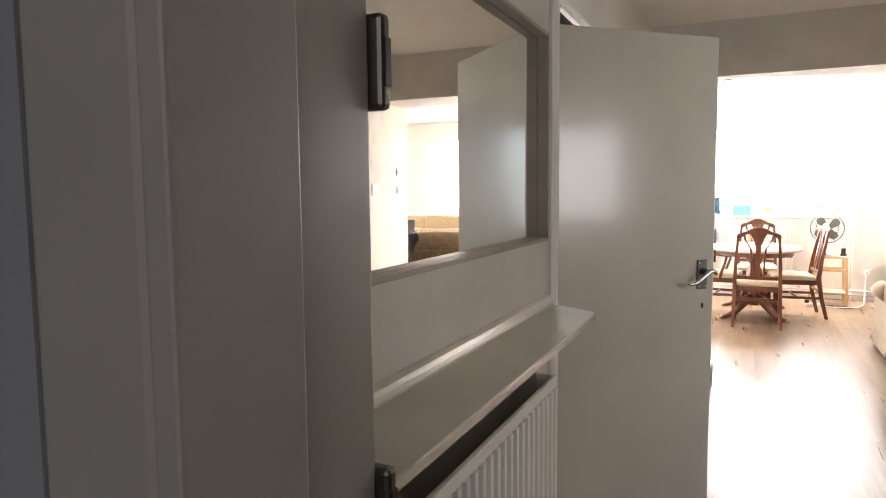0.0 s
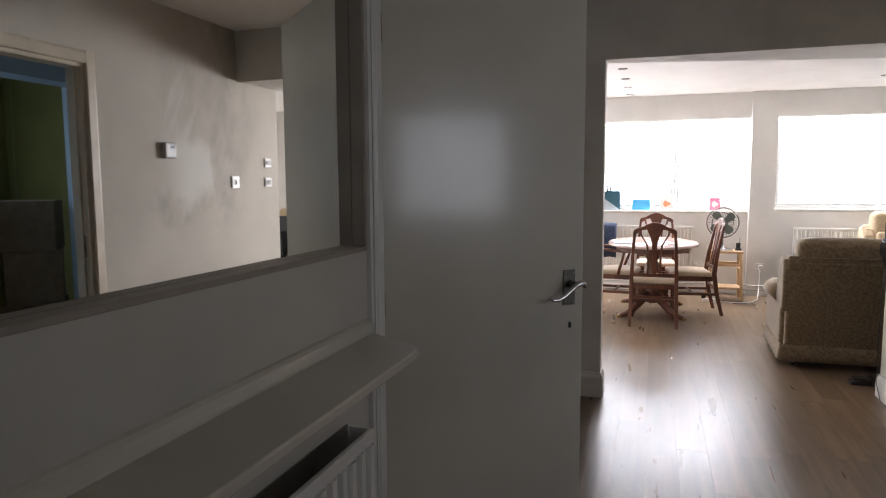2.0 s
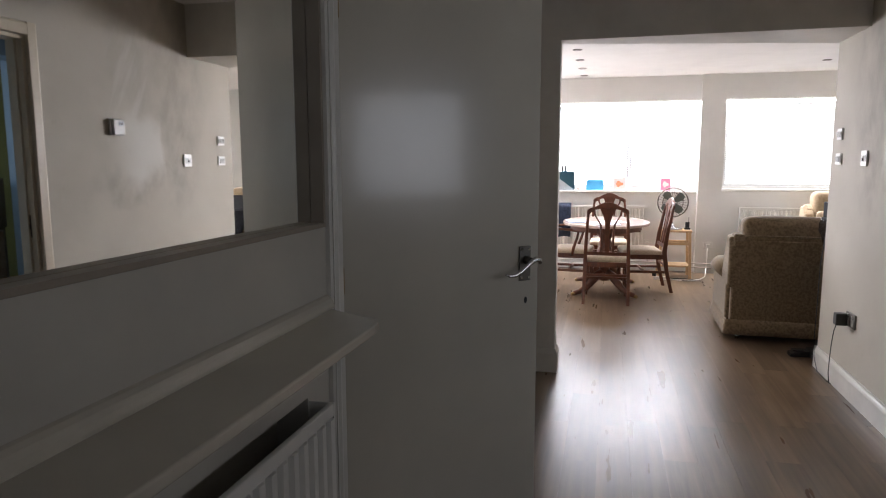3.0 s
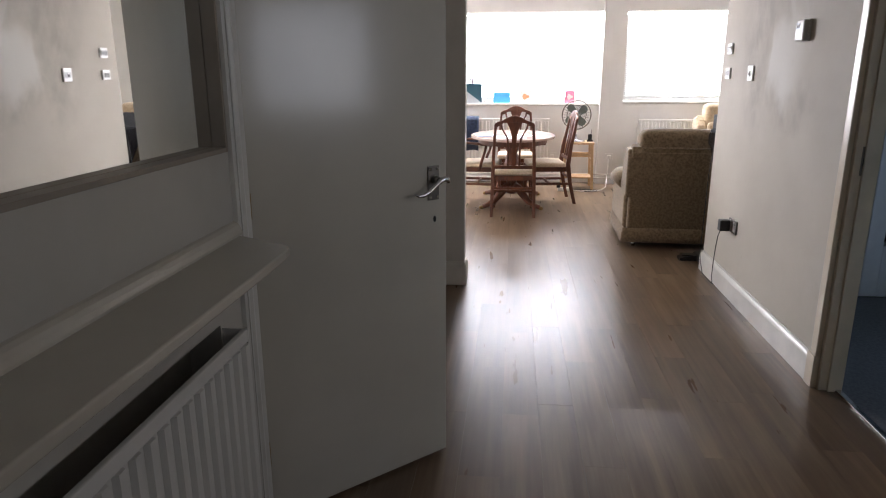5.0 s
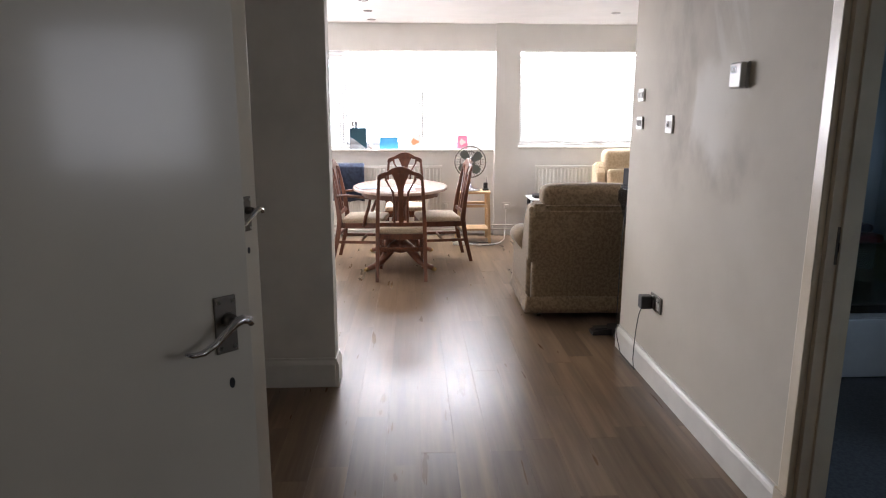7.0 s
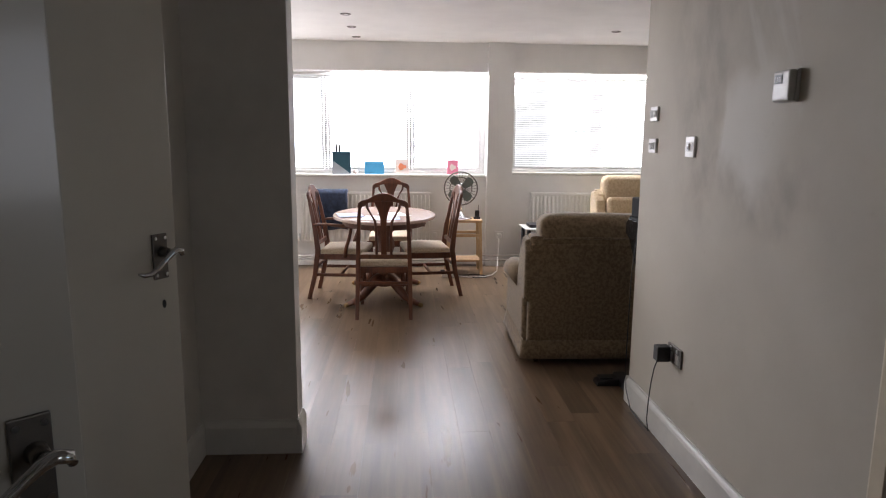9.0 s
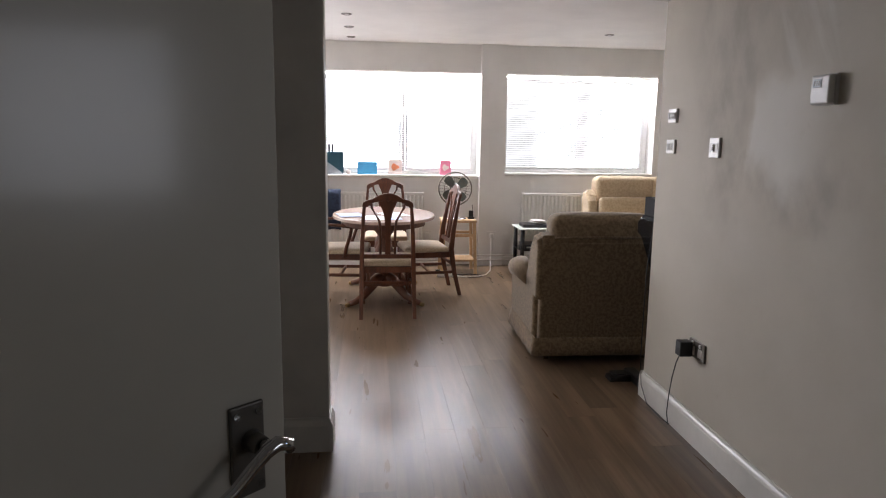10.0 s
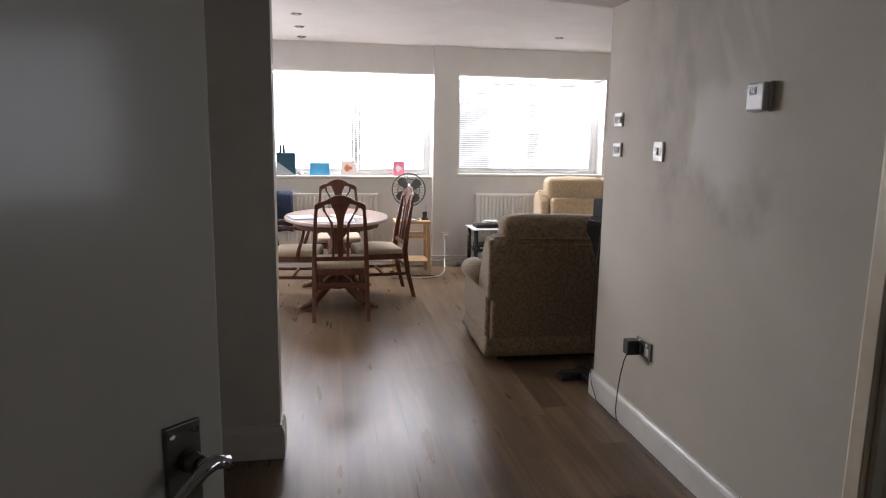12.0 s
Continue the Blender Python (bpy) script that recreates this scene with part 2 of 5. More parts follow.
M_FRAME = paint("brown_grey_paint", (0.33, 0.285, 0.23), 0.4, 0.07, 0.1, 0.4, 6.0)
M_CREAM = paint("cream_gloss_paint", (0.62, 0.54, 0.41), 0.35, 0.07, 0.15, 0.5, 6.0)
M_PANEL = paint("panel_paint", (0.55, 0.525, 0.47), 0.35, 0.05, 0.15, 0.5)
M_DOORDARK = paint("front_door_paint", (0.20, 0.15, 0.11), 0.45, 0.1, 0.15)
M_LANDING = paint("landing_paint", (0.42, 0.44, 0.46), 0.7, 0.1, 0.2)
M_BLUE = paint("bedroom_paint", (0.55, 0.66, 0.74), 0.7, 0.04, 0.15)
M_OLIVE = paint("olive_paint", (0.30, 0.27, 0.08), 0.7, 0.1, 0.15)
M_CARPET = fabric("dark_carpet", (0.11, 0.115, 0.125), (0.07, 0.075, 0.085), 60, 500)
M_PLANK = plank_vinyl()
M_MIRROR = mirror_mat()
M_GLASS = glass_mat()
M_YEW = wood("red_brown_wood", (0.15, 0.047, 0.019), (0.045, 0.014, 0.007), 0.4, "Z")
# The pale tone puts the window's reflection on the polished top into its colour.
M_YEWTOP = wood("table_top_wood_sheen", (0.60, 0.46, 0.40), (0.48, 0.34, 0.28), 0.16, "Y", 9)
M_PINE = wood("pine", (0.62, 0.43, 0.24), (0.45, 0.28, 0.14), 0.5, "Z", 10)
M_SEAT = fabric("cream_seat_cloth", (0.56, 0.46, 0.33), (0.44, 0.35, 0.25), 90)
# Backlit shade is put into the armchair's cloth, window light into the settee's.
M_SOFA = fabric("beige_damask_shaded", (0.225, 0.158, 0.09), (0.135, 0.092, 0.05), 55)
M_SOFALIT = fabric("beige_upholstery_lit", (0.60, 0.47, 0.31), (0.50, 0.38, 0.24), 46)
M_NAVY = fabric("navy_cloth", (0.03, 0.045, 0.085), (0.018, 0.026, 0.05), 30)
M_STEEL = plain("dull_steel", (0.17, 0.155, 0.135), 0.42, 0.85)
M_CHROME = plain("polished_steel", (0.62, 0.62, 0.63), 0.12, 1.0)
M_BRASS = plain("brass", (0.35, 0.24, 0.10), 0.35, 0.9)
M_BLACK = plain("black_plastic", (0.015, 0.015, 0.017), 0.4)
M_MATTBLACK = plain("matt_black_board", (0.010, 0.010, 0.011), 0.75)
M_MATTBLACK.node_tree.nodes["Principled BSDF"].inputs["Specular IOR Level"].default_value = 0.2
M_BLACKGLOSS = plain("black_lacquer", (0.012, 0.012, 0.014), 0.12)
M_PLASTIC = plain("white_plastic", (0.78, 0.77, 0.74), 0.35, 0, 0.03)
M_GREYPLASTIC = plain("grey_plastic", (0.55, 0.55, 0.53), 0.4, 0, 0.03)
M_PALEGREY = plain("pale_grey_plastic", (0.52, 0.52, 0.50), 0.4, 0, 0.03)
M_RAD = paint("radiator_enamel", (0.78, 0.765, 0.72), 0.3, 0.04, 0.03)
M_BLADE = plain("smoky_blade_plastic", (0.13, 0.15, 0.13), 0.3)
M_SLAT = plain("blind_slat", (0.80, 0.79, 0.76), 0.5, 0, 0.03)
slat_tree = M_SLAT.node_tree
slat_glow = slat_tree.nodes.new("ShaderNodeBsdfTranslucent")
slat_glow.inputs["Color"].default_value = (0.8, 0.78, 0.74, 1)
slat_mix = slat_tree.nodes.new("ShaderNodeMixShader")
slat_mix.inputs[0].default_value = 0.12
slat_tree.links.new(slat_tree.nodes["Principled BSDF"].outputs[0], slat_mix.inputs[1])
slat_tree.links.new(slat_glow.outputs[0], slat_mix.inputs[2])
slat_tree.links.new(slat_mix.outputs[0], slat_tree.nodes["Material Output"].inputs["Surface"])
M_UPVC = plain("white_upvc", (0.82, 0.82, 0.81), 0.3, 0, 0.03)
M_TEAL = plain("dark_teal_card", (0.02, 0.09, 0.13), 0.5)
M_GREYCARD = plain("grey_card", (0.42, 0.46, 0.5), 0.6)
M_SKYBLUE = plain("blue_card", (0.06, 0.33, 0.58), 0.5)
M_PALECARD = plain("pale_card", (0.72, 0.62, 0.58), 0.6)
M_PINK = plain("pink_card", (0.75, 0.22, 0.33), 0.6)
M_ORANGE = plain("orange_print", (0.75, 0.25, 0.12), 0.6)
M_CARDBOARD = fabric("cardboard", (0.33, 0.23, 0.14), (0.27, 0.18, 0.105), 12, 300, 0.8)
M_GREEN = fabric("dark_green_cloth", (0.045, 0.07, 0.05), (0.03, 0.045, 0.033), 30)
M_RED = fabric("dark_red_cloth", (0.16, 0.02, 0.025), (0.09, 0.012, 0.015), 30)
M_WHITECARD = plain("paper", (0.8, 0.8, 0.8), 0.7, 0, 0.02)
M_BLUEPAPER = plain("printed_paper", (0.45, 0.52, 0.72), 0.6)
M_COPPER = plain("painted_pipe", (0.60, 0.57, 0.52), 0.4)
M_LAMPGLASS = plain("frosted_lamp", (0.85, 0.84, 0.8), 0.3)
# Cupboard shade put into a dark colour; also the screed below the planks.
M_DARKGAP = plain("dark_gap_backing", (0.10, 0.09, 0.08), 0.8)
M_OUTSIDE = outdoors()


# ---- mesh helpers ----
def bm_box(x0, x1, y0, y1, z0, z1, bevel=0.0, seg=2, bm=None):
    bm = bm or bmesh.new()
    r = bmesh.ops.create_cube(bm, size=1)
    vs = r["verts"]
    bmesh.ops.scale(bm, vec=(x1 - x0, y1 - y0, z1 - z0), verts=vs)
    bmesh.ops.translate(bm, vec=((x0 + x1) / 2, (y0 + y1) / 2, (z0 + z1) / 2), verts=vs)
    if bevel:
        es = list({e for v in vs for e in v.link_edges})
        bmesh.ops.bevel(bm, geom=es, offset=bevel, segments=seg, affect="EDGES", profile=0.5)
    return bm


def bm_prism(poly, a0, a1, axis="z", bevel=0.0, seg=2, bm=None):
    """A flat outline (list of pairs) pushed from a0 to a1 along an axis."""
    bm = bm or bmesh.new()

    def at(u, v, a):
        return {"z": (u, v, a), "y": (u, a, v), "x": (a, u, v)}[axis]
    lo = [bm.verts.new(at(u, v, a0)) for u, v in poly]
    hi = [bm.verts.new(at(u, v, a1)) for u, v in poly]
    n = len(poly)
    fs = [bm.faces.new(lo[::-1]), bm.faces.new(hi)]
    for i in range(n):
        fs.append(bm.faces.new((lo[i], lo[(i + 1) % n], hi[(i + 1) % n], hi[i])))
    bmesh.ops.recalc_face_normals(bm, faces=fs)
    if bevel:
        es = list({e for f in fs[:2] for e in f.edges})
        bmesh.ops.bevel(bm, geom=es, offset=bevel, segments=seg, affect="EDGES", profile=0.5)
    return bm


def bm_tube(pts, radii, sides=10, bm=None, cap=True, flat=1.0):
    """A round bar along points; radii a number or one for each point. flat squeezes it across."""
    bm = bm or bmesh.new()
    pts = [Vector(p) for p in pts]
    if isinstance(radii, (int, float)):
        radii = [radii] * len(pts)
    rings = []
    for i, p in enumerate(pts):
        d = (pts[min(i + 1, len(pts) - 1)] - pts[max(i - 1, 0)]).normalized()
        ref = Vector((0, 0, 1)) if abs(d.z) < 0.9 else Vector((0, 1, 0))
        u = d.cross(ref).normalized()
        w = u.cross(d).normalized()
        rings.append([bm.verts.new(p + radii[i] * (math.cos(a) * u + flat * math.sin(a) * w)) for a in (2 * math.pi * k / sides for k in range(sides))])
    for r0, r1 in zip(rings, rings[1:]):
        for k in range(sides):
            f = bm.faces.new((r0[k], r0[(k + 1) % sides], r1[(k + 1) % sides], r1[k]))
            f.smooth = True
    if cap:
        bm.faces.new(rings[0][::-1])
        bm.faces.new(rings[-1])
    return bm


def bm_bar(sections, bm=None, bevel=0.0):
    """A squared bar through sections (centre, half width in x, half width in y), stacked along z."""
    bm = bm or bmesh.new()
    rings = []
    for (x, y, z), hx, hy in sections:
        rings.append([bm.verts.new((x + sx * hx, y + sy * hy, z)) for sx, sy in ((-1, -1), (1, -1), (1, 1), (-1, 1))])
    fs = []
    for r0, r1 in zip(rings, rings[1:]):
        for k in range(4):
            fs.append(bm.faces.new((r0[k], r0[(k + 1) % 4], r1[(k + 1) % 4], r1[k])))
    fs.append(bm.faces.new(rings[0][::-1]))
    fs.append(bm.faces.new(rings[-1]))
    bmesh.ops.recalc_face_normals(bm, faces=fs)
    if bevel:
        long = [e for e in bm.edges if abs(e.verts[0].co.z - e.verts[1].co.z) > 1e-5]
        bmesh.ops.bevel(bm, geom=long, offset=bevel, segments=2, affect="EDGES", profile=0.5)
    return bm


def bm_lathe(profile, sides=24, bm=None, centre=(0, 0)):
    """Turned round z; profile of (radius, z)."""
    bm = bm or bmesh.new()
    rings = [[bm.verts.new((centre[0] + r * math.cos(2 * math.pi * k / sides), centre[1] + r * math.sin(2 * math.pi * k / sides), z)) for k in range(sides)] for r, z in profile]
    for r0, r1 in zip(rings, rings[1:]):
        for k in range(sides):
            f = bm.faces.new((r0[k], r0[(k + 1) % sides], r1[(k + 1) % sides], r1[k]))
            f.smooth = True
    bm.faces.new(rings[0][::-1])
    bm.faces.new(rings[-1])
    return bm


def bm_pad(x0, x1, y0, y1, z0, z1, r=0.04, dome=0.02, n=10):
    """A stuffed cushion: rounded box with a domed top."""
    bm = bm_box(x0, x1, y0, y1, z0, z1)
    bmesh.ops.bevel(bm, geom=bm.edges[:], offset=r, segments=4, affect="EDGES", profile=0.5)
    top = [f for f in bm.faces if f.normal.z > 0.99]
    bmesh.ops.subdivide_edges(bm, edges=[e for f in top for e in f.edges], cuts=n, use_grid_fill=True)
    cx, cy, hx, hy = (x0 + x1) / 2, (y0 + y1) / 2, (x1 - x0) / 2, (y1 - y0) / 2
    for v in bm.verts:
        if v.co.z > (z0 + z1) / 2:
            k = max(0.0, 1 - ((v.co.x - cx) / hx) ** 2) * max(0.0, 1 - ((v.co.y - cy) / hy) ** 2)
            v.co.z += dome * k + 0.004 * noise.noise(v.co * 9)
    for f in bm.faces:
        f.smooth = True
    return bm


def mesh_of(name, bm, material):
    me = bpy.data.meshes.new(name)
    bm.to_mesh(me)
    bm.free()
    me.materials.append(material)
    return me


def part(name, bm, material, parent=None, label=""):
    ob = new(name, mesh_of(name, bm, material))
    if parent is not None:
        ob.parent = parent
    return tagged(ob, label)


def thing(name, label, category, m=None, group="", kind=""):
    ob = new(name)
    ob.empty_display_size = 0.1
    if m is not None:
        ob.matrix_world = m
    return tagged(ob, label, category, group, kind)


def setting(name, bm, material, label="", category=""):
    return tagged(part(name, bm, material), label, category, kind="structure")


def shade(ob):
    for p in ob.data.polygons:
        p.use_smooth = True
    return ob


# ---- structure ----
CH, CL = 2.49, 2.44                      # ceiling heights: hall, living room
XW, XE = -0.46, 1.683                    # hall walls
YS, YN = 0.093, 4.66                     # front door's wall, wall with the wide opening


def boxes(*rows):
    bm = bmesh.new()
    for r in rows:
        bm_box(*r, bm=bm)
    return bm


def skirting(name, pts, h=0.15, t=0.018, label="white gloss painted skirting board along the wall"):
    """Moulded board along one straight run; pts: start, end, and the side it stands out to."""
    (x0, y0), (x1, y1), (nx, ny) = pts
    prof = [(0, 0), (t, 0), (t, h - 0.035), (t * 0.75, h - 0.022), (t * 0.45, h - 0.012), (t * 0.4, h), (0, h)]
    bm = bmesh.new()
    rows = [[bm.verts.new((x + nx * u, y + ny * u, v)) for u, v in prof] for x, y in ((x0, y0), (x1, y1))]
    n = len(prof)
    fs = [bm.faces.new(rows[0][::-1]), bm.faces.new(rows[1])]
    for i in range(n):
        fs.append(bm.faces.new((rows[0][i], rows[0][(i + 1) % n], rows[1][(i + 1) % n], rows[1][i])))
    bmesh.ops.recalc_face_normals(bm, faces=fs)
    return setting(name, bm, M_TRIM, label, "skirting")


def build_structure():
    # west wall of the hall with the mirror bay, the radiator recess and two doorways
    t0, t1 = XW - 0.12, XW
    setting("wall_west", boxes(
        (t0, t1, YS - 0.1, 0.55, 0, CH), (t0, t1, 0.55, 2.03, 1.905, CH), (t0, t1, 0.55, 2.03, 0.768, 1.198),
        (t0, t0 + 0.03, 0.55, 2.03, 1.198, 1.905), (t0, t0 + 0.03, 0.55, 1.896, 0, 0.768),
        (t0, t1, 1.896, 2.03, 0, 0.768), (t0, t1, 2.03, 2.115, 0, CH), (t0, t1, 2.115, 2.80, 2.0, CH),
        (t0, t1, 2.80, 2.935, 0, CH), (t0, t1, 2.935, 3.62, 2.0, CH), (t0, t1, 3.62, YN + 0.13, 0, CH)),
        M_PANEL, "off-white painted hall wall with a mirror recess and cupboard doorways", "wall")
    # Unseen cupboard interiors, their shade put into the wall colour.
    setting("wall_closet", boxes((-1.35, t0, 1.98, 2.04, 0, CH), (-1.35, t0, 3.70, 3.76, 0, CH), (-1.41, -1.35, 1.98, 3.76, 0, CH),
                                 (-1.35, t0, 2.82, 2.85, 0, CH)), M_DARKGAP, "unseen cupboard walls behind the doors, coloured dark for shade", "wall")
    # east wall, grubby, with two doorways
    e0, e1 = XE, XE + 0.1
    setting("wall_east", boxes(
        (e0, e1, YS - 0.1, 1.12, 0, CH), (e0, e1, 1.12, 2.27, 2.03, CH), (e0, e1, 2.27, 2.60, 0, CH),
        (e0, e1, 2.60, 3.285, 2.03, CH), (e0, e1, 3.285, 5.19, 0, CH)), M_STAIN, "off-white hall wall with grey smears and pale filler patches", "wall")
    # north wall: short stub, and the deep lintel that runs askew behind
    setting("wall_stub", boxes((XW, -0.03, YN, YN + 0.13, 0, CH)), M_WALL, "short off-white wall beside the wide opening", "wall")
    setting("lintel", bm_prism([(-0.03, YN), (XE, YN), (XE, 5.19), (-0.03, YN + 0.13)], 2.125, CH, "z"), M_WALL, "deep off-white painted lintel over the wide opening", "wall")
    # front door's wall and frame
    setting("wall_south", boxes((XW, -0.075, -0.03, YS, 0, CH), (0.89, XE, -0.03, YS, 0, CH), (-0.075, 0.89, -0.03, YS, 2.08, CH)), M_WALL,
            "off-white hall wall round the front door", "wall")
    # landing outside
    setting("wall_landing", boxes((-1.3, -1.2, -1.9, -0.03, 0, CH), (1.9, 2.0, -1.9, -0.03, 0, CH), (-1.3, 2.0, -2.0, -1.9, 0, CH), (-1.2, XW, -0.13, -0.03, 0, CH),
                                  (XE, 1.9, -0.13, -0.03, 0, CH), (XW, -0.075, -0.05, -0.03, 0, CH), (0.89, XE, -0.05, -0.03, 0, CH)), M_LANDING, "grey painted landing walls outside the flat", "wall")
    setting("floor_landing", boxes((-1.3, 2.0, -2.0, YS - 0.05, -0.06, -0.004)), M_CARPET, "dark grey carpet on the landing", "floor")
    # living room
    setting("wall_living_back", boxes((-3.0, XW, YN + 0.01, YN + 0.13, 0, CH)), M_LIVING, "white painted living room wall", "wall")
    setting("wall_living_west", boxes((-3.1, -3.0, YN, 9.45, 0, CH)), M_LIVING, "white painted living room wall", "wall")
    setting("wall_living_east", boxes((4.4, 4.5, 5.09, 9.45, 0, CH)), M_LIVING, "white painted living room wall", "wall")
    setting("wall_bedroom_north", boxes((e1, 3.27, 5.09, 5.19, 0, CH)), M_BLUE, "pale blue painted bedroom wall", "wall")
    setting("wall_store_north", boxes((3.27, 4.5, 5.09, 5.19, 0, CH)), M_OLIVE, "dark olive painted wall of the store corner", "wall")
    setting("wall_living_south", boxes((e1, 4.4, 5.19, 5.20, 0, CH)), M_LIVING, "white painted living room wall", "wall")
    y0, y1 = 9.15, 9.45
    setting("wall_north", boxes(
        (-3.0, 4.4, y0, y1, 2.135, CH), (-3.0, -2.6, y0, y1, 0, 2.135), (1.366, 1.648, y0 - 0.06, y1, 0, 2.135), (3.39, 4.4, y0, y1, 0, 2.135),
        (-2.6, 1.366, y0 + 0.03, y1, 0, 1.0), (1.648, 3.39, y0, y1, 0, 1.03), (1.366, 1.648, y0 - 0.06, y0, 2.135, CH)), M_LIVING, "white living room wall with two wide windows", "wall")
    setting("ceiling_hall", boxes((t0, e1, YS - 0.1, YN, CH, CH + 0.08)), M_CEIL, "off-white painted hall ceiling", "ceiling")
    setting("ceiling_landing", boxes((-1.3, 2.0, -2.0, YS - 0.1, CH, CH + 0.08)), M_CEIL, "off-white landing ceiling", "ceiling")
    setting("ceiling_living", boxes((-3.1, 4.5, YN + 0.13, 9.45, CL, CL + 0.08)), M_CEIL, "white living room ceiling", "ceiling")
    setting("ceiling_closet", boxes((-1.41, t0, 1.98, 3.76, CH, CH + 0.06)), M_CEIL, "dim cupboard ceiling", "ceiling")
    setting("floor", boxes((-3.1, 4.5, YN + 0.0, 9.45, -0.1, -0.012), (-1.41, e1, YS - 0.05, YN, -0.1, -0.012)), M_DARKGAP, "dark screed under the vinyl planks", "floor")
    # bedroom, and the small room beside it
    setting("floor_bedroom", boxes((e1, 4.6, 2.4, 5.09, -0.1, 0.002)), M_CARPET, "dark grey bedroom carpet", "floor")
    setting("floor_bathroom", boxes((e1, 2.7, 0.3, 2.4, -0.1, 0.002)), M_CARPET, "dark grey floor of the small room", "floor")
    setting("wall_bedroom_south", boxes((e1, 4.6, 2.36, 2.44, 0, CH)), M_BLUE, "pale blue painted bedroom wall", "wall")
    setting("wall_bedroom_east", boxes((4.5, 4.6, 2.44, 5.09, 0, 0.9), (4.5, 4.6, 2.44, 5.09, 2.1, CH), (4.5, 4.6, 2.44, 2.5, 0.9, 2.1), (4.5, 4.6, 3.7, 5.09, 0.9, 2.1)), M_OLIVE,
            "olive painted bedroom wall with a window", "wall")
    setting("wall_bathroom", boxes((2.45, 2.7, 0.3, 2.36, 0, 1.0), (2.45, 2.7, 0.3, 2.36, 1.95, CH), (2.45, 2.7, 0.3, 0.8, 1.0, 1.95), (2.45, 2.7, 1.95, 2.36, 1.0, 1.95), (2.68, 2.7, 0.8, 1.95, 1.0, 1.95), (e1, 2.7, 0.22, 0.3, 0, CH)),
            M_LIVING, "white wall of the small room with a window", "wall")
    setting("ceiling_bedroom", boxes((e1, 4.6, 0.22, 5.09, CH, CH + 0.06)), M_CEIL, "white bedroom ceiling", "ceiling")
    # partition in the bedroom: pale post and header before the dark store corner
    setting("partition", boxes((3.17, 3.27, 4.60, 5.09, 0, CH), (2.95, 3.17, 2.44, 5.09, 2.14, CH)), M_BLUE, "pale blue partition and bulkhead in the bedroom", "wall")
    # boards
    skirting("baseboard_east", ((XE, 3.356), (XE, 5.189), (-1, 0)), 0.145)
    skirting("baseboard_east_end", ((XE - 0.018, 5.19), (e1, 5.19), (0, 1)), 0.145)
    skirting("baseboard_stub", ((XW + 0.019, YN), (-0.031, YN), (0, -1)), 0.16)
    skirting("baseboard_stub_end", ((-0.03, YN - 0.018), (-0.03, YN + 0.13), (1, 0)), 0.16)
    skirting("baseboard_west", ((XW, 3.69), (XW, YN), (1, 0)), 0.15)
    skirting("baseboard_east_near", ((XE, 2.34), (XE, 2.51), (-1, 0)), 0.145)
    skirting("baseboard_north", ((1.66, 9.15), (4.4, 9.15), (0, -1)), 0.12)


def architrave(name, wall_x, y0, y1, top, out, material, label, flat=False):
    """Moulded door surround on a wall that runs along y; out is the side that it faces."""
    w = 0.062
    prof = [(0, 0), (0, 0.012), (0.012, 0.02), (0.03, 0.016), (0.046, 0.02), (0.054, 0.014), (w, 0.014), (w, 0)]
    if flat:
        w = 0.066
        prof = [(0, 0), (0, 0.017), (0.003, 0.02), (w - 0.016, 0.02), (w - 0.006, 0.016), (w, 0.009), (w, 0)]
    ob = thing(name, label, "door frame", kind="structure")
    if flat:
        for yy, sgn in ((y0, -1), (y1, 1)):
            part("plinth_block", bm_prism([(wall_x, yy), (wall_x + out * 0.025, yy), (wall_x + out * 0.025, yy + sgn * (w + 0.003)), (wall_x, yy + sgn * (w + 0.003))], 0, 0.155, "z", 0.002), material, ob)
    for side, yy, sgn in (("jamb_casing", y0, -1), ("jamb_casing", y1, 1)):
        part(side, bm_prism([(wall_x + out * d, yy + sgn * u) for u, d in prof], 0.155 if flat else 0, top + w, "z"), material, ob)
    part("head_casing", bm_prism([(wall_x + out * d, top + u) for u, d in prof], y0, y1, "y"), material, ob)
    return ob


def lining(name, x0, x1, y0, y1, top, material, label, t=0.02):
    ob = thing(name, label, "door frame", kind="structure")
    part("jamb", bm_box(x0, x1, y0, y0 + t, 0, top), material, ob)
    part("jamb", bm_box(x0, x1, y1 - t, y1, 0, top), material, ob)
    part("head", bm_box(x0, x1, y0 + t, y1 - t, top - t, top), material, ob)
    xm = (x0 + x1) / 2
    part("door_stop", bm_box(xm - 0.015, xm + 0.015, y1 - t - 0.012, y1 - t, 0, top - t), material, ob)
    return ob


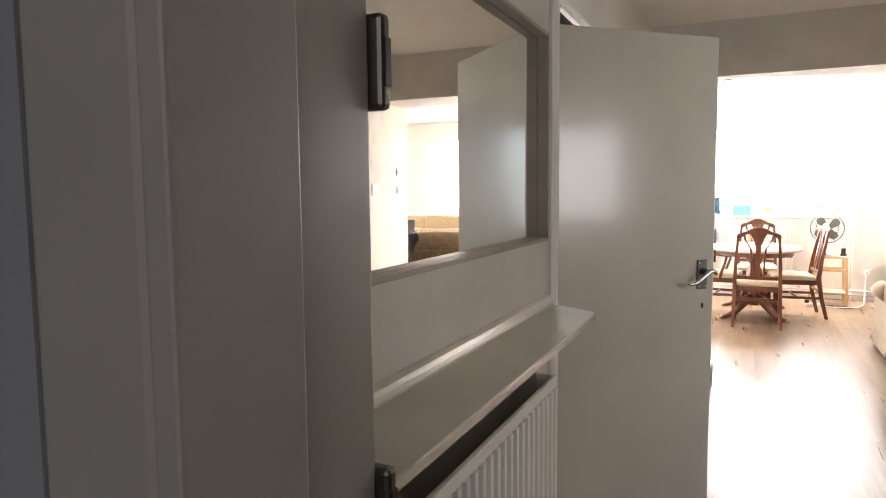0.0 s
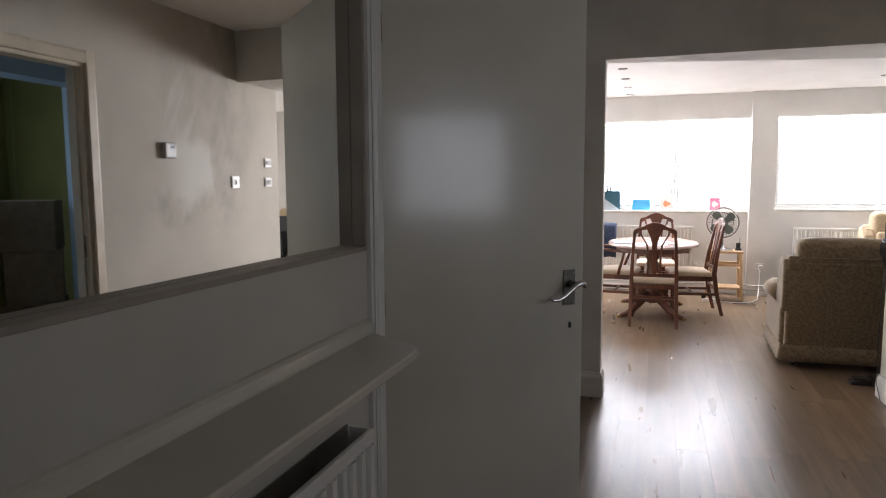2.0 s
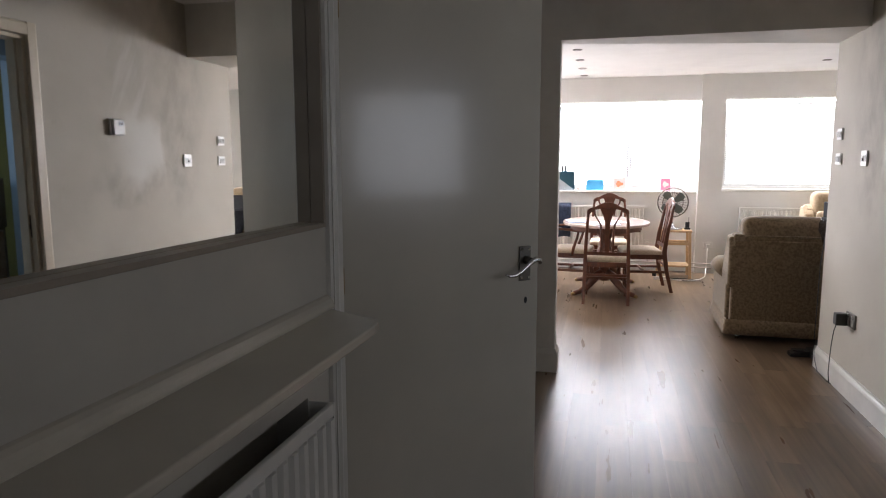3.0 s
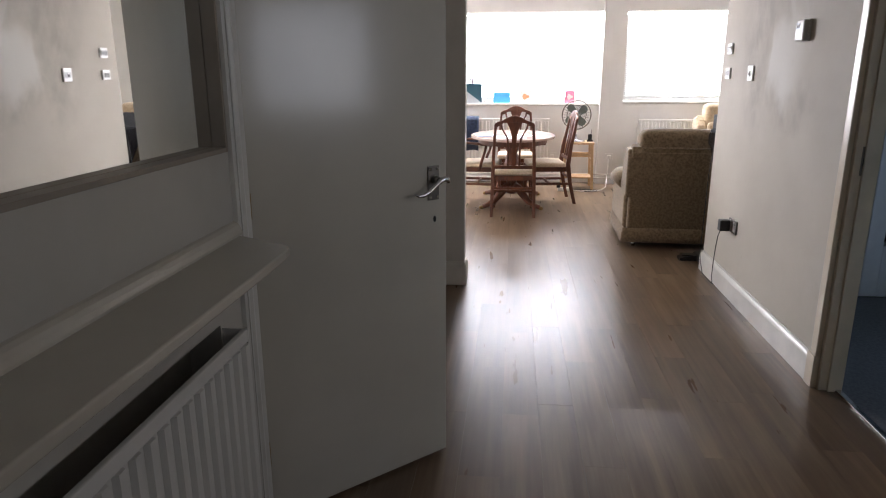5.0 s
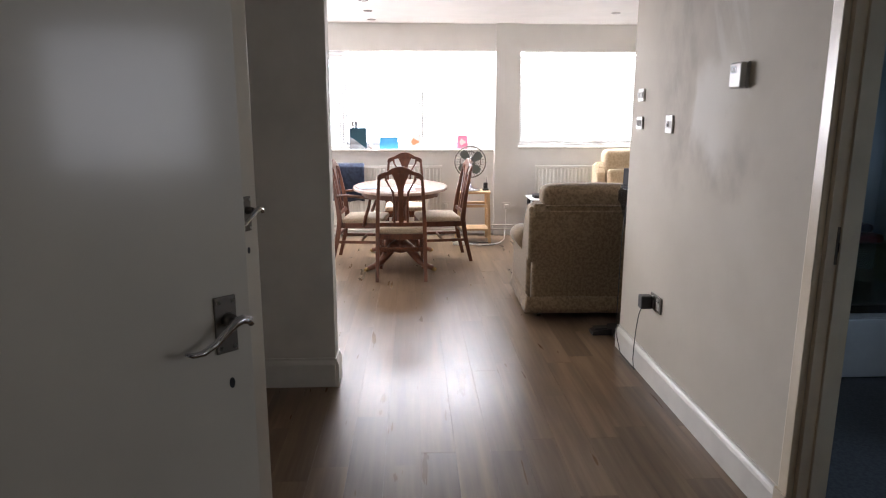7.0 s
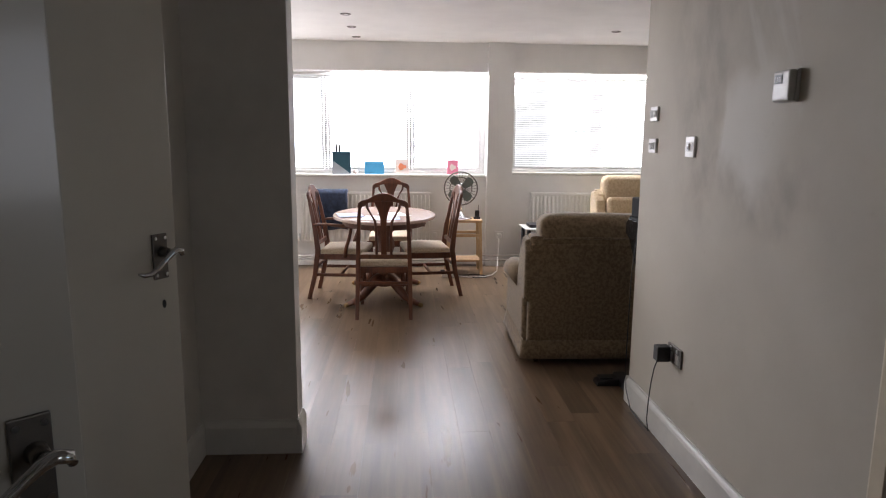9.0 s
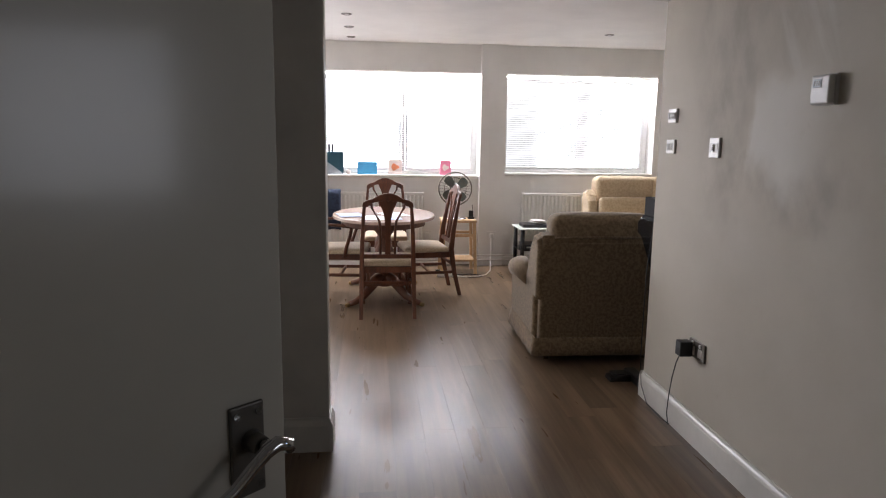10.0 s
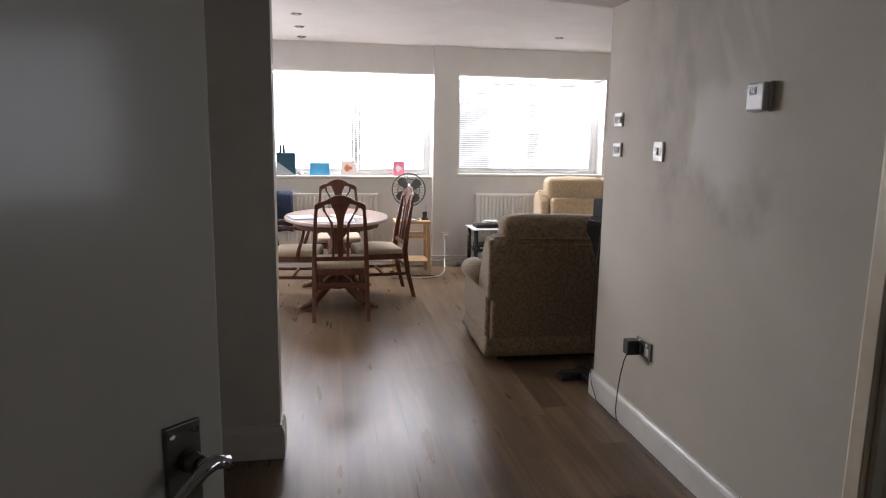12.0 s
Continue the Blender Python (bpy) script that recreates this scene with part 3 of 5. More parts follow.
def lever_handle(parent, x, z, side=-1):
    """Scroll lever on a square-cut backplate. The door's face is y = 0 (side -1)."""
    s = side
    plate = part("handle_plate", bm_box(x - 0.023, x + 0.023, min(0, s * 0.006), max(0, s * 0.006), z - 0.058, z + 0.058, 0.002), M_STEEL, parent, "dull steel backplate")
    for dx in (-0.015, 0.015):
        for dz in (-0.047, 0.047):
            part("screw", bm_tube([(x + dx, s * 0.005, z + dz), (x + dx, s * 0.0085, z + dz)], 0.0045, 8), M_CHROME, plate)
    part("boss", bm_tube([(x + 0.004, s * 0.004, z + 0.012), (x + 0.004, s * 0.03, z + 0.012)], [0.014, 0.011], 14), M_STEEL, plate)
    pts = [(x + 0.030, s * 0.048, z + 0.004), (x + 0.026, s * 0.05, z + 0.014), (x + 0.012, s * 0.048, z + 0.018), (x - 0.002, s * 0.046, z + 0.012), (x - 0.02, s * 0.044, z - 0.002),
           (x - 0.045, s * 0.045, z - 0.02), (x - 0.07, s * 0.046, z - 0.03), (x - 0.09, s * 0.045, z - 0.03), (x - 0.104, s * 0.044, z - 0.024)]
    shade(part("lever", bm_tube(pts, [0.006, 0.0085, 0.0095, 0.009, 0.0075, 0.007, 0.0065, 0.0055, 0.003], 10), M_CHROME, plate, "polished scroll lever"))
    shade(part("lever_neck", bm_tube([(x + 0.004, s * 0.026, z + 0.012), (x + 0.006, s * 0.05, z + 0.016)], 0.008, 10), M_CHROME, plate))


def flush_door(name, hinge, angle, label, handle_z, width=0.686, height=1.943, back_handle=True):
    ob = thing(name, label, "door", pose(hinge[0], hinge[1], 0, 0, 0, angle), kind="structure")
    part("door_leaf", bm_box(0, width, 0, 0.038, 0.012, 0.012 + height, 0.0025), M_GLOSS, ob)
    lever_handle(ob, width - 0.057, handle_z)
    part("keyhole", bm_tube([(width - 0.05, 0.001, handle_z - 0.125), (width - 0.05, -0.0015, handle_z - 0.125)], 0.006, 10, flat=1.9), M_BLACK, ob)
    part("latch_plate", bm_box(width - 0.001, width + 0.0015, 0.008, 0.03, handle_z - 0.06, handle_z + 0.06), M_STEEL, ob)
    for z in (0.22, 1.0, 1.76):
        part("hinge", bm_tube([(0.0, -0.006, z), (0.0, -0.006, z + 0.075)], 0.006, 8), M_BRASS, ob)
    return ob


def build_doors():
    architrave("trim_cupboard", XW, 2.115, 2.80, 1.999, 1, M_TRIM, "white moulded surround of the open cupboard door")
    architrave("trim_second_cupboard", XW, 2.938, 3.62, 1.999, 1, M_TRIM, "white moulded surround of the second cupboard door")
    flush_door("door_1", (-0.452, 2.118), 43.6, "white gloss flush cupboard door standing open with a scroll lever", 1.038, 0.70)
    flush_door("door_2", (-0.45, 2.94), 63.0, "white flush cupboard door standing ajar with a scroll lever", 1.117, 0.677)
    architrave("trim_bedroom", XE, 2.60, 3.285, 2.03, -1, M_CREAM, "cream gloss flat surround of the bedroom doorway", True)
    lin = lining("trim_bedroom_lining", XE + 0.002, XE + 0.105, 2.602, 3.283, 2.028, M_CREAM, "cream painted lining of the bedroom doorway")
    strike = part("strike_plate", bm_box(XE + 0.03, XE + 0.058, 3.26, 3.263, 0.98, 1.10), M_STEEL, lin, "dull steel strike plate")
    part("strike_hole", bm_box(XE + 0.036, XE + 0.05, 3.257, 3.26, 1.02, 1.05), M_BLACK, lin)
    part("threshold_strip", bm_box(XE + 0.075, XE + 0.10, 2.625, 3.26, 0.0, 0.009, 0.003), M_CHROME, lin, "bright metal carpet strip")
    architrave("trim_bathroom", XE, 1.12, 2.27, 2.03, -1, M_CREAM, "cream gloss flat surround of a doorway", True)
    lining("trim_bathroom_lining", XE + 0.002, XE + 0.098, 1.122, 2.268, 2.028, M_CREAM, "cream painted lining of a doorway")
    d = thing("door_3", "cream painted flush door opened into the small room", "door", pose(XE + 0.10, 2.245, 0, 0, 0, -8), kind="structure")
    part("door_leaf", bm_box(0, 0.67, -0.038, 0, 0.012, 1.99, 0.0025), M_CREAM, d)
    part("hinge", bm_tube([(0, -0.044, 1.78), (0, -0.044, 1.86)], 0.008, 8), M_BRASS, d)
    part("hinge", bm_tube([(0, -0.044, 0.25), (0, -0.044, 0.33)], 0.008, 8), M_BRASS, d)
    # front door, swung wide
    fr = thing("trim_front_door", "grey-white painted front door frame with rim lock keeps", "door frame", kind="structure")
    part("jamb", bm_box(-0.075, -0.015, -0.05, YS + 0.004, 0, 2.08, 0.004), M_PANEL, fr)
    part("jamb", bm_box(0.83, 0.89, -0.05, YS + 0.004, 0, 2.08, 0.004), M_PANEL, fr)
    part("head", bm_box(-0.015, 0.83, -0.05, YS + 0.004, 2.02, 2.08, 0.003), M_PANEL, fr)
    part("door_stop", bm_box(-0.016, -0.003, -0.05, 0.02, 0, 2.02, 0.002), M_PANEL, fr)
    for z, hgt in ((1.44, 0.05), (1.195, 0.05)):
        keep = part("lock_keep", bm_box(-0.045, -0.008, YS + 0.004, YS + 0.014, z - hgt / 2, z + hgt / 2, 0.003), M_STEEL, fr, "worn dark metal lock keep")
        part("keep_slot", bm_box(-0.0085, -0.007, YS + 0.006, YS + 0.012, z - hgt / 4, z + hgt / 4), M_BLACK, keep)
    fd = thing("door_4", "dark brown front door standing open with a brass lock", "door", pose(0.828, YS + 0.008, 0, 0, 0, 105), kind="structure")
    part("door_leaf", bm_box(0, 0.80, -0.044, 0, 0.01, 2.015, 0.003), M_DOORDARK, fd)
    esc = part("lock_escutcheon", bm_prism([(0.73 + 0.024 * math.cos(a), 1.155 + 0.055 * math.sin(a)) for a in (2 * math.pi * k / 18 for k in range(18))], 0, 0.008, "y", 0.002), M_BRASS, fd, "tarnished brass oval lock plate")
    shade(part("lock_cylinder", bm_tube([(0.73, 0.006, 1.17), (0.73, 0.022, 1.17)], 0.015, 16), M_BRASS, esc))
    part("lock_pull", bm_prism([(0.715, 1.10), (0.745, 1.10), (0.77, 1.135), (0.758, 1.142), (0.735, 1.12), (0.715, 1.12)], 0.006, 0.018, "y", 0.002), M_BRASS, esc)


# ---- hall things ----
def build_mirror():
    mir = thing("wall_mirror", "large mirror set back in a plain brown-grey painted frame", "mirror")
    part("glass", bm_box(-0.501, -0.495, 0.556, 2.024, 1.205, 1.898), M_MIRROR, mir, "clear silvered glass")
    x0, x1 = -0.4945, XW + 0.003
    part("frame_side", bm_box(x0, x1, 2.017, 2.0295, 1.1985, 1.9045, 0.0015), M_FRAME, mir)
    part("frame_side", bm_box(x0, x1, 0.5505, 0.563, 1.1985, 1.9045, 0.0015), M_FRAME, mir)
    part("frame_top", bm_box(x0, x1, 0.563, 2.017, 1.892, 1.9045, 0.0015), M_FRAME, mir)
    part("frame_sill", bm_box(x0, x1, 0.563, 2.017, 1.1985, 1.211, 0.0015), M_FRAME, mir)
    # upright bead between panel and door surround
    setting("trim_panel_bead", bm_prism([(XW, 2.03), (XW + 0.012, 2.032), (XW + 0.016, 2.042), (XW + 0.012, 2.051), (XW, 2.053)], 0, 2.06, "z"), M_TRIM, "white painted bead beside the panel", "trim")
    sh = thing("radiator_shelf", "white gloss painted shelf with rounded end above the radiator", "shelf")
    # board with a clipped, slightly rounded end
    pts = [(XW, 0.45), (-0.262, 0.45), (-0.262, 1.80), (-0.263, 1.87), (-0.266, 1.905), (-0.274, 1.922), (-0.29, 1.934), (-0.33, 1.955), (XW, 2.03)]
    part("board", bm_prism(pts, 0.954, 0.978, "z", 0.005, 3), M_GLOSS, sh)
    strip = [(XW, 0.978), (-0.438, 0.978), (-0.438, 0.984), (-0.441, 0.994), (-0.446, 1.004), (-0.453, 1.011), (XW, 1.014)]
    part("back_moulding", bm_prism(strip, 0.45, 2.032, "y"), M_GLOSS, sh, "glossy chamfered upstand")
    for y in (0.6, 1.3):
        part("bracket", bm_prism([(XW, 0.954), (XW + 0.14, 0.954), (XW, 0.86)], y - 0.012, y + 0.012, "y", 0.002), M_PANEL, sh)


def radiator(name, length, height, m, label, depth=0.06, pitch=0.045, grille=True):
    """Pressed steel panel: fluted front towards +y of its own, grille and end caps."""
    ob = thing(name, label, "radiator", m)
    prof = []
    n = int(round(length / pitch))
    p = length / n
    for i in range(n):
        x = i * p
        prof += [(x, depth - 0.012), (x + 0.18 * p, depth - 0.012), (x + 0.3 * p, depth), (x + 0.7 * p, depth), (x + 0.82 * p, depth - 0.012)]
    prof.append((length, depth - 0.012))
    prof += [(length, depth - 0.02), (0, depth - 0.02)]
    part("panel", bm_prism(prof, 0.035, height - 0.035, "z"), M_RAD, ob)
    part("top_rail", bm_box(0, length, depth - 0.022, depth - 0.006, height - 0.035, height, 0.004), M_RAD, ob)
    part("bottom_rail", bm_box(0, length, depth - 0.022, depth - 0.006, 0, 0.035, 0.004), M_RAD, ob)
    part("side_cover", bm_box(-0.004, 0.002, 0.002, depth - 0.006, 0.01, height, 0.001), M_RAD, ob)
    part("side_cover", bm_box(length - 0.002, length + 0.004, 0.002, depth - 0.006, 0.01, height, 0.001), M_RAD, ob)
    if grille:
        radiator_grille(ob, length, height, depth)
    shade(part("valve", bm_tube([(length + 0.03, depth / 2, 0.02), (length + 0.03, depth / 2, 0.10)], [0.014, 0.018], 12), M_PLASTIC, ob))
    return ob


def radiator_grille(ob, length, height, depth):
    gr = bmesh.new()
    bm_box(0, length, 0.002, 0.008, height - 0.004, height, bm=gr)
    k = int(length / 0.025)
    for i in range(k):
        bm_box(i * length / k + 0.004, i * length / k + 0.014, 0.008, depth - 0.022, height - 0.004, height - 0.001, bm=gr)
    part("top_grille", gr, M_RAD, ob)


def switch_plate(name, y, z, label, gangs=1, w=0.086, h=0.086):
    ob = thing(name, label, "switch", pose(XE, y, z, 0, 0, -90))
    part("plate", bm_box(-w / 2, w / 2, -0.011, 0, -h / 2, h / 2, 0.003), M_PLASTIC, ob)
    part("surround", bm_box(-w / 2 + 0.012, w / 2 - 0.012, -0.0125, -0.011, -0.02, 0.02, 0.0005), M_GREYPLASTIC, ob, "grey rim")
    for i in range(gangs):
        x = (i - (gangs - 1) / 2) * 0.02
        b = bm_box(x - 0.007, x + 0.007, -0.017, -0.0125, -0.016, 0.016, 0.002)
        bmesh.ops.rotate(b, verts=b.verts[:], cent=(x, -0.0125, 0), matrix=Matrix.Rotation(radians(8), 3, "X"))
        part("rocker", b, M_GREYPLASTIC if gangs > 1 else M_PLASTIC, ob, "grey rocker" if gangs > 1 else "")
    return ob


def build_wall_fittings():
    ic = thing("wall_socket", "worn brownish socket plate beside the mirror", "socket", pose(XW, 0.40, 1.353, 0, 0, 90))
    part("plate", bm_box(-0.044, 0.044, -0.011, 0, -0.044, 0.044, 0.003), M_FRAME, ic)
    for dx, dz, w in ((0.0, 0.016, 0.014), (0.026, -0.004, 0.012), (-0.02, -0.022, 0.014)):
        part("slot", bm_box(dx - w / 2, dx + w / 2, -0.0125, -0.0105, dz - 0.002, dz + 0.002), M_BLACK, ic)
    switch_plate("light_switch", 5.03, 1.545, "white plate with four dark rocker switches on the wall", 4, 0.09, 0.07)
    switch_plate("light_switch", 5.03, 1.392, "white plate with three dark rocker switches on the wall", 3, 0.09, 0.07)
    sw = switch_plate("light_switch", 4.596, 1.392, "single white switch in a tarnished metal rim on the wall", 1, 0.086, 0.088)
    part("key_slot", bm_box(-0.006, 0.006, -0.0185, -0.016, -0.012, 0.004), M_BLACK, sw)
    th = thing("thermostat", "pale grey wall thermostat with a small screen", "thermostat", pose(XE, 3.893, 1.593, 0, 0, -90))
    part("base", bm_box(-0.05, 0.05, -0.012, 0, -0.052, 0.05, 0.003), M_GREYPLASTIC, th)
    cov = part("cover", bm_box(-0.048, 0.048, -0.036, -0.012, -0.05, 0.048, 0.008, 3), M_PALEGREY, th)
    scr = part("screen", bm_box(-0.034, 0.008, -0.0375, -0.036, 0.006, 0.034, 0.001), M_GREYCARD, cov, "grey liquid crystal screen")
    for i in range(3):
        part("digit_bar", bm_box(-0.028 + 0.011 * i, -0.021 + 0.011 * i, -0.0383, -0.0375, 0.012, 0.028), M_BLACK, cov)
    part("seam", bm_box(-0.046, 0.046, -0.0365, -0.0355, -0.006, -0.0045), M_GREYPLASTIC, cov)
    so = thing("wall_socket", "steel double wall socket with worn plate", "socket", pose(XE, 4.611, 0.456, 0, 0, -90))
    part("plate", bm_box(-0.073, 0.073, -0.009, 0, -0.043, 0.043, 0.002), M_STEEL, so)
    for dx in (-0.035, 0.035):
        part("insert", bm_box(dx - 0.02, dx + 0.02, -0.011, -0.009, -0.03, 0.012, 0.001), M_PLASTIC, so)
        part("rocker", bm_box(dx - 0.008, dx + 0.008, -0.014, -0.009, 0.018, 0.034, 0.001), M_PLASTIC, so)
    ad = thing("plug_adaptor", "black plug-in power adaptor with a trailing cable", "charger", pose(XE - 0.012, 4.665, 0.45, 0, 0, -90))
    part("body", bm_box(-0.028, 0.028, -0.062, 0, -0.036, 0.036, 0.006, 3), M_BLACK, ad)
    cab = [(0.0, -0.05, -0.034), (-0.02, -0.055, -0.08), (-0.06, -0.05, -0.17), (-0.09, -0.045, -0.27), (-0.11, -0.04, -0.37), (-0.10, -0.035, -0.43)]
    shade(part("cable", bm_tube(cab, 0.0028, 8), M_BLACK, ad))
    c2 = thing("power_cable", "thin black cable hanging down the wall's end", "cable")
    shade(part("cord", bm_tube([(1.70, 5.23, 0.95), (1.672, 5.215, 0.7), (1.668, 5.21, 0.4), (1.66, 5.19, 0.2), (1.655, 5.15, 0.08), (1.65, 5.05, 0.008), (1.648, 4.86, 0.006), (1.65, 4.78, 0.015)], 0.0028, 8), M_BLACK, c2))


# ---- dining things ----
def rake(bm, z0=0.44, k=0.17):
    for v in bm.verts:
        if v.co.z > z0:
            v.co.y -= (v.co.z - z0) * k
    return bm


def dining_chair(m, label, arms=False):
    """Fan-back dining chair that faces its own +y."""
    ch = thing("dining_chair", label, "chair", m, "chairs round the table")
    for s in (-1, 1):
        part("back_post", bm_bar([((s * 0.212, -0.29, 0.0), 0.015, 0.017), ((s * 0.208, -0.235, 0.22), 0.017, 0.02), ((s * 0.205, -0.205, 0.43), 0.018, 0.023),
                                  ((s * 0.200, -0.225, 0.60), 0.016, 0.02), ((s * 0.190, -0.262, 0.80), 0.014, 0.015), ((s * 0.180, -0.285, 0.915), 0.012, 0.012)], bevel=0.005), M_YEW, ch)
        part("front_leg", bm_bar([((s * 0.20, 0.20, 0.0), 0.014, 0.014), ((s * 0.205, 0.20, 0.40), 0.021, 0.021)], bevel=0.004), M_YEW, ch)
        part("side_stretcher", bm_box(s * 0.205 - 0.009, s * 0.205 + 0.009, -0.235, 0.19, 0.205, 0.232, 0.004), M_YEW, ch)
        rib = [(s * 0.128, -0.206, 0.925), (s * 0.122, -0.206, 0.88), (s * 0.095, -0.206, 0.835), (s * 0.066, -0.206, 0.78), (s * 0.058, -0.206, 0.70), (s * 0.056, -0.206, 0.60), (s * 0.058, -0.206, 0.50)]
        shade(part("back_rib", rake(bm_tube(rib, 0.0105, 8, flat=0.8)), M_YEW, ch))
        arch = [(s * 0.183, -0.206, 0.88), (s * 0.165, -0.206, 0.905), (s * 0.13, -0.206, 0.915)]
        part("corner_block", rake(bm_tube(arch, 0.01, 8)), M_YEW, ch)
    up = [(-0.198, 0.895), (-0.192, 0.925), (-0.165, 0.943), (-0.115, 0.957), (-0.075, 0.982), (-0.035, 0.998), (0, 1.002)]
    lo = [(-0.186, 0.885), (-0.155, 0.915), (-0.105, 0.928), (-0.06, 0.937), (0, 0.94)]
    outline = up + [(-x, z) for x, z in up[-2::-1]] + [(-x, z) for x, z in lo[:-1]] + lo[::-1]
    part("crest_rail", rake(bm_prism(outline, -0.219, -0.193, "y", 0.004)), M_YEW, ch)
    fan = [(-0.022, 0.49), (-0.022, 0.74), (-0.026, 0.80), (-0.040, 0.86), (-0.062, 0.91), (-0.075, 0.94), (0.075, 0.94), (0.062, 0.91), (0.040, 0.86), (0.026, 0.80), (0.022, 0.74), (0.022, 0.49)]
    part("splat", rake(bm_prism(fan, -0.212, -0.200, "y", 0.002)), M_YEW, ch)
    part("back_rail", rake(bm_box(-0.192, 0.192, -0.219, -0.195, 0.475, 0.51, 0.004)), M_YEW, ch)
    part("seat_rail", bm_box(-0.212, 0.212, -0.20, 0.215, 0.355, 0.405, 0.004), M_YEW, ch)
    part("seat", bm_pad(-0.215, 0.215, -0.185, 0.225, 0.40, 0.452, 0.022, 0.022), M_SEAT, ch, "cream padded cloth seat")
    part("cross_stretcher", bm_box(-0.2, 0.2, -0.02, 0.0, 0.208, 0.230, 0.004), M_YEW, ch)
    part("back_stretcher", bm_box(-0.2, 0.2, -0.238, -0.22, 0.27, 0.295, 0.004), M_YEW, ch)
    if arms:
        for s in (-1, 1):
            arm = [(s * 0.20, -0.235, 0.665), (s * 0.235, -0.12, 0.672), (s * 0.262, 0.02, 0.664), (s * 0.258, 0.10, 0.655), (s * 0.24, 0.15, 0.648)]
            shade(part("arm_rest", bm_tube(arm, [0.015, 0.018, 0.02, 0.022, 0.016], 10, flat=0.75), M_YEW, ch))
            sup = [(s * 0.212, 0.03, 0.38), (s * 0.228, 0.05, 0.47), (s * 0.252, 0.085, 0.57), (s * 0.252, 0.10, 0.65)]
            shade(part("arm_support", bm_tube(sup, [0.016, 0.016, 0.014, 0.013], 8), M_YEW, ch))
    return ch


def dining_table(cx, cy):
    tb = thing("dining_table", "oval polished pedestal dining table with papers on it", "table", pose(cx, cy, 0))
    a, b, n = 0.455, 0.625, 56
    oval = [(a * math.cos(2 * math.pi * k / n), b * math.sin(2 * math.pi * k / n)) for k in range(n)]
    part("tabletop", bm_prism(oval, 0.722, 0.75, "z", 0.007, 3), M_YEWTOP, tb, "glossy oval top")
    part("apron", bm_prism([(0.82 * x, 0.82 * y) for x, y in oval], 0.665, 0.722, "z", 0.003), M_YEW, tb)
    part("leaf_clamp", bm_box(-0.36, 0.36, -0.05, 0.05, 0.64, 0.666, 0.003), M_YEW, tb)
    prof = [(0.05, 0.15), (0.06, 0.18), (0.062, 0.21), (0.05, 0.26), (0.06, 0.33), (0.085, 0.40), (0.08, 0.47), (0.055, 0.52), (0.05, 0.58), (0.09, 0.64), (0.12, 0.665)]
    for dy in (-0.27, 0.27):
        part("pedestal", bm_lathe(prof, 24, None, (0, dy)), M_YEW, tb)
    part("pedestal_link", bm_box(-0.03, 0.03, -0.25, 0.25, 0.20, 0.245, 0.008), M_YEW, tb)
    for sx in (-1, 1):
        for sy in (-1, 1):
            dirv = Vector((0.30, 0.16, 0)).normalized()
            path = [(0.03, 0.23), (0.09, 0.20), (0.15, 0.135), (0.21, 0.075), (0.28, 0.04), (0.345, 0.026)]
            pts = [(sx * dirv.x * r, sy * (0.27 + dirv.y * r), z) for r, z in path]
            leg = part("claw_leg", bm_tube(pts, [0.046, 0.046, 0.04, 0.033, 0.027, 0.022], 10, flat=1.0), M_YEW, tb)
            shade(leg)
            part("toe_cap", bm_tube([(pts[-1][0] * 0.98, pts[-1][1] * 0.985, 0.022), (pts[-1][0] * 1.07, pts[-1][1] * 1.04, 0.018)], [0.021, 0.016], 10), M_BRASS, leg, "brass toe cap")
    return tb


def sheet(name, x, y, z, w, d, angle, material, label, h=0.003):
    ob = tagged(part(name, bm_box(-w / 2, w / 2, -d / 2, d / 2, 0, h, min(0.001, h / 3)), material), label, "paper")
    ob.matrix_world = pose(x, y, z, 0, 0, angle)
    return ob


def build_dining():
    dining_table(0.275, 7.70)
    dining_chair(pose(0.291, 7.17, 0, 0, 0, 0), "red-brown fan-back dining chair with its back to the hall")
    dining_chair(pose(0.655, 7.84, 0, 0, 0, 97), "red-brown fan-back dining chair beside the table and fan")
    dining_chair(pose(0.31, 8.56, 0, 0, 0, 180), "red-brown fan-back dining chair before the radiator")
    dining_chair(pose(-0.085, 7.77, 0, 0, 0, -95), "red-brown fan-back carver chair with open arms", True)
    sheet("magazine", -0.02, 7.55, 0.751, 0.21, 0.29, 12, M_BLUEPAPER, "pale blue printed magazine on the table", 0.006)
    sheet("paper_sheet", 0.20, 7.36, 0.751, 0.21, 0.297, -8, M_WHITECARD, "white paper sheet on the dining table")
    sheet("paper_sheet", 0.36, 7.62, 0.751, 0.21, 0.297, 20, M_WHITECARD, "white paper sheet on the dining table")
    sheet("leaflet", 0.34, 7.34, 0.751, 0.15, 0.21, 3, M_BLUEPAPER, "pale blue printed leaflet on the table", 0.002)


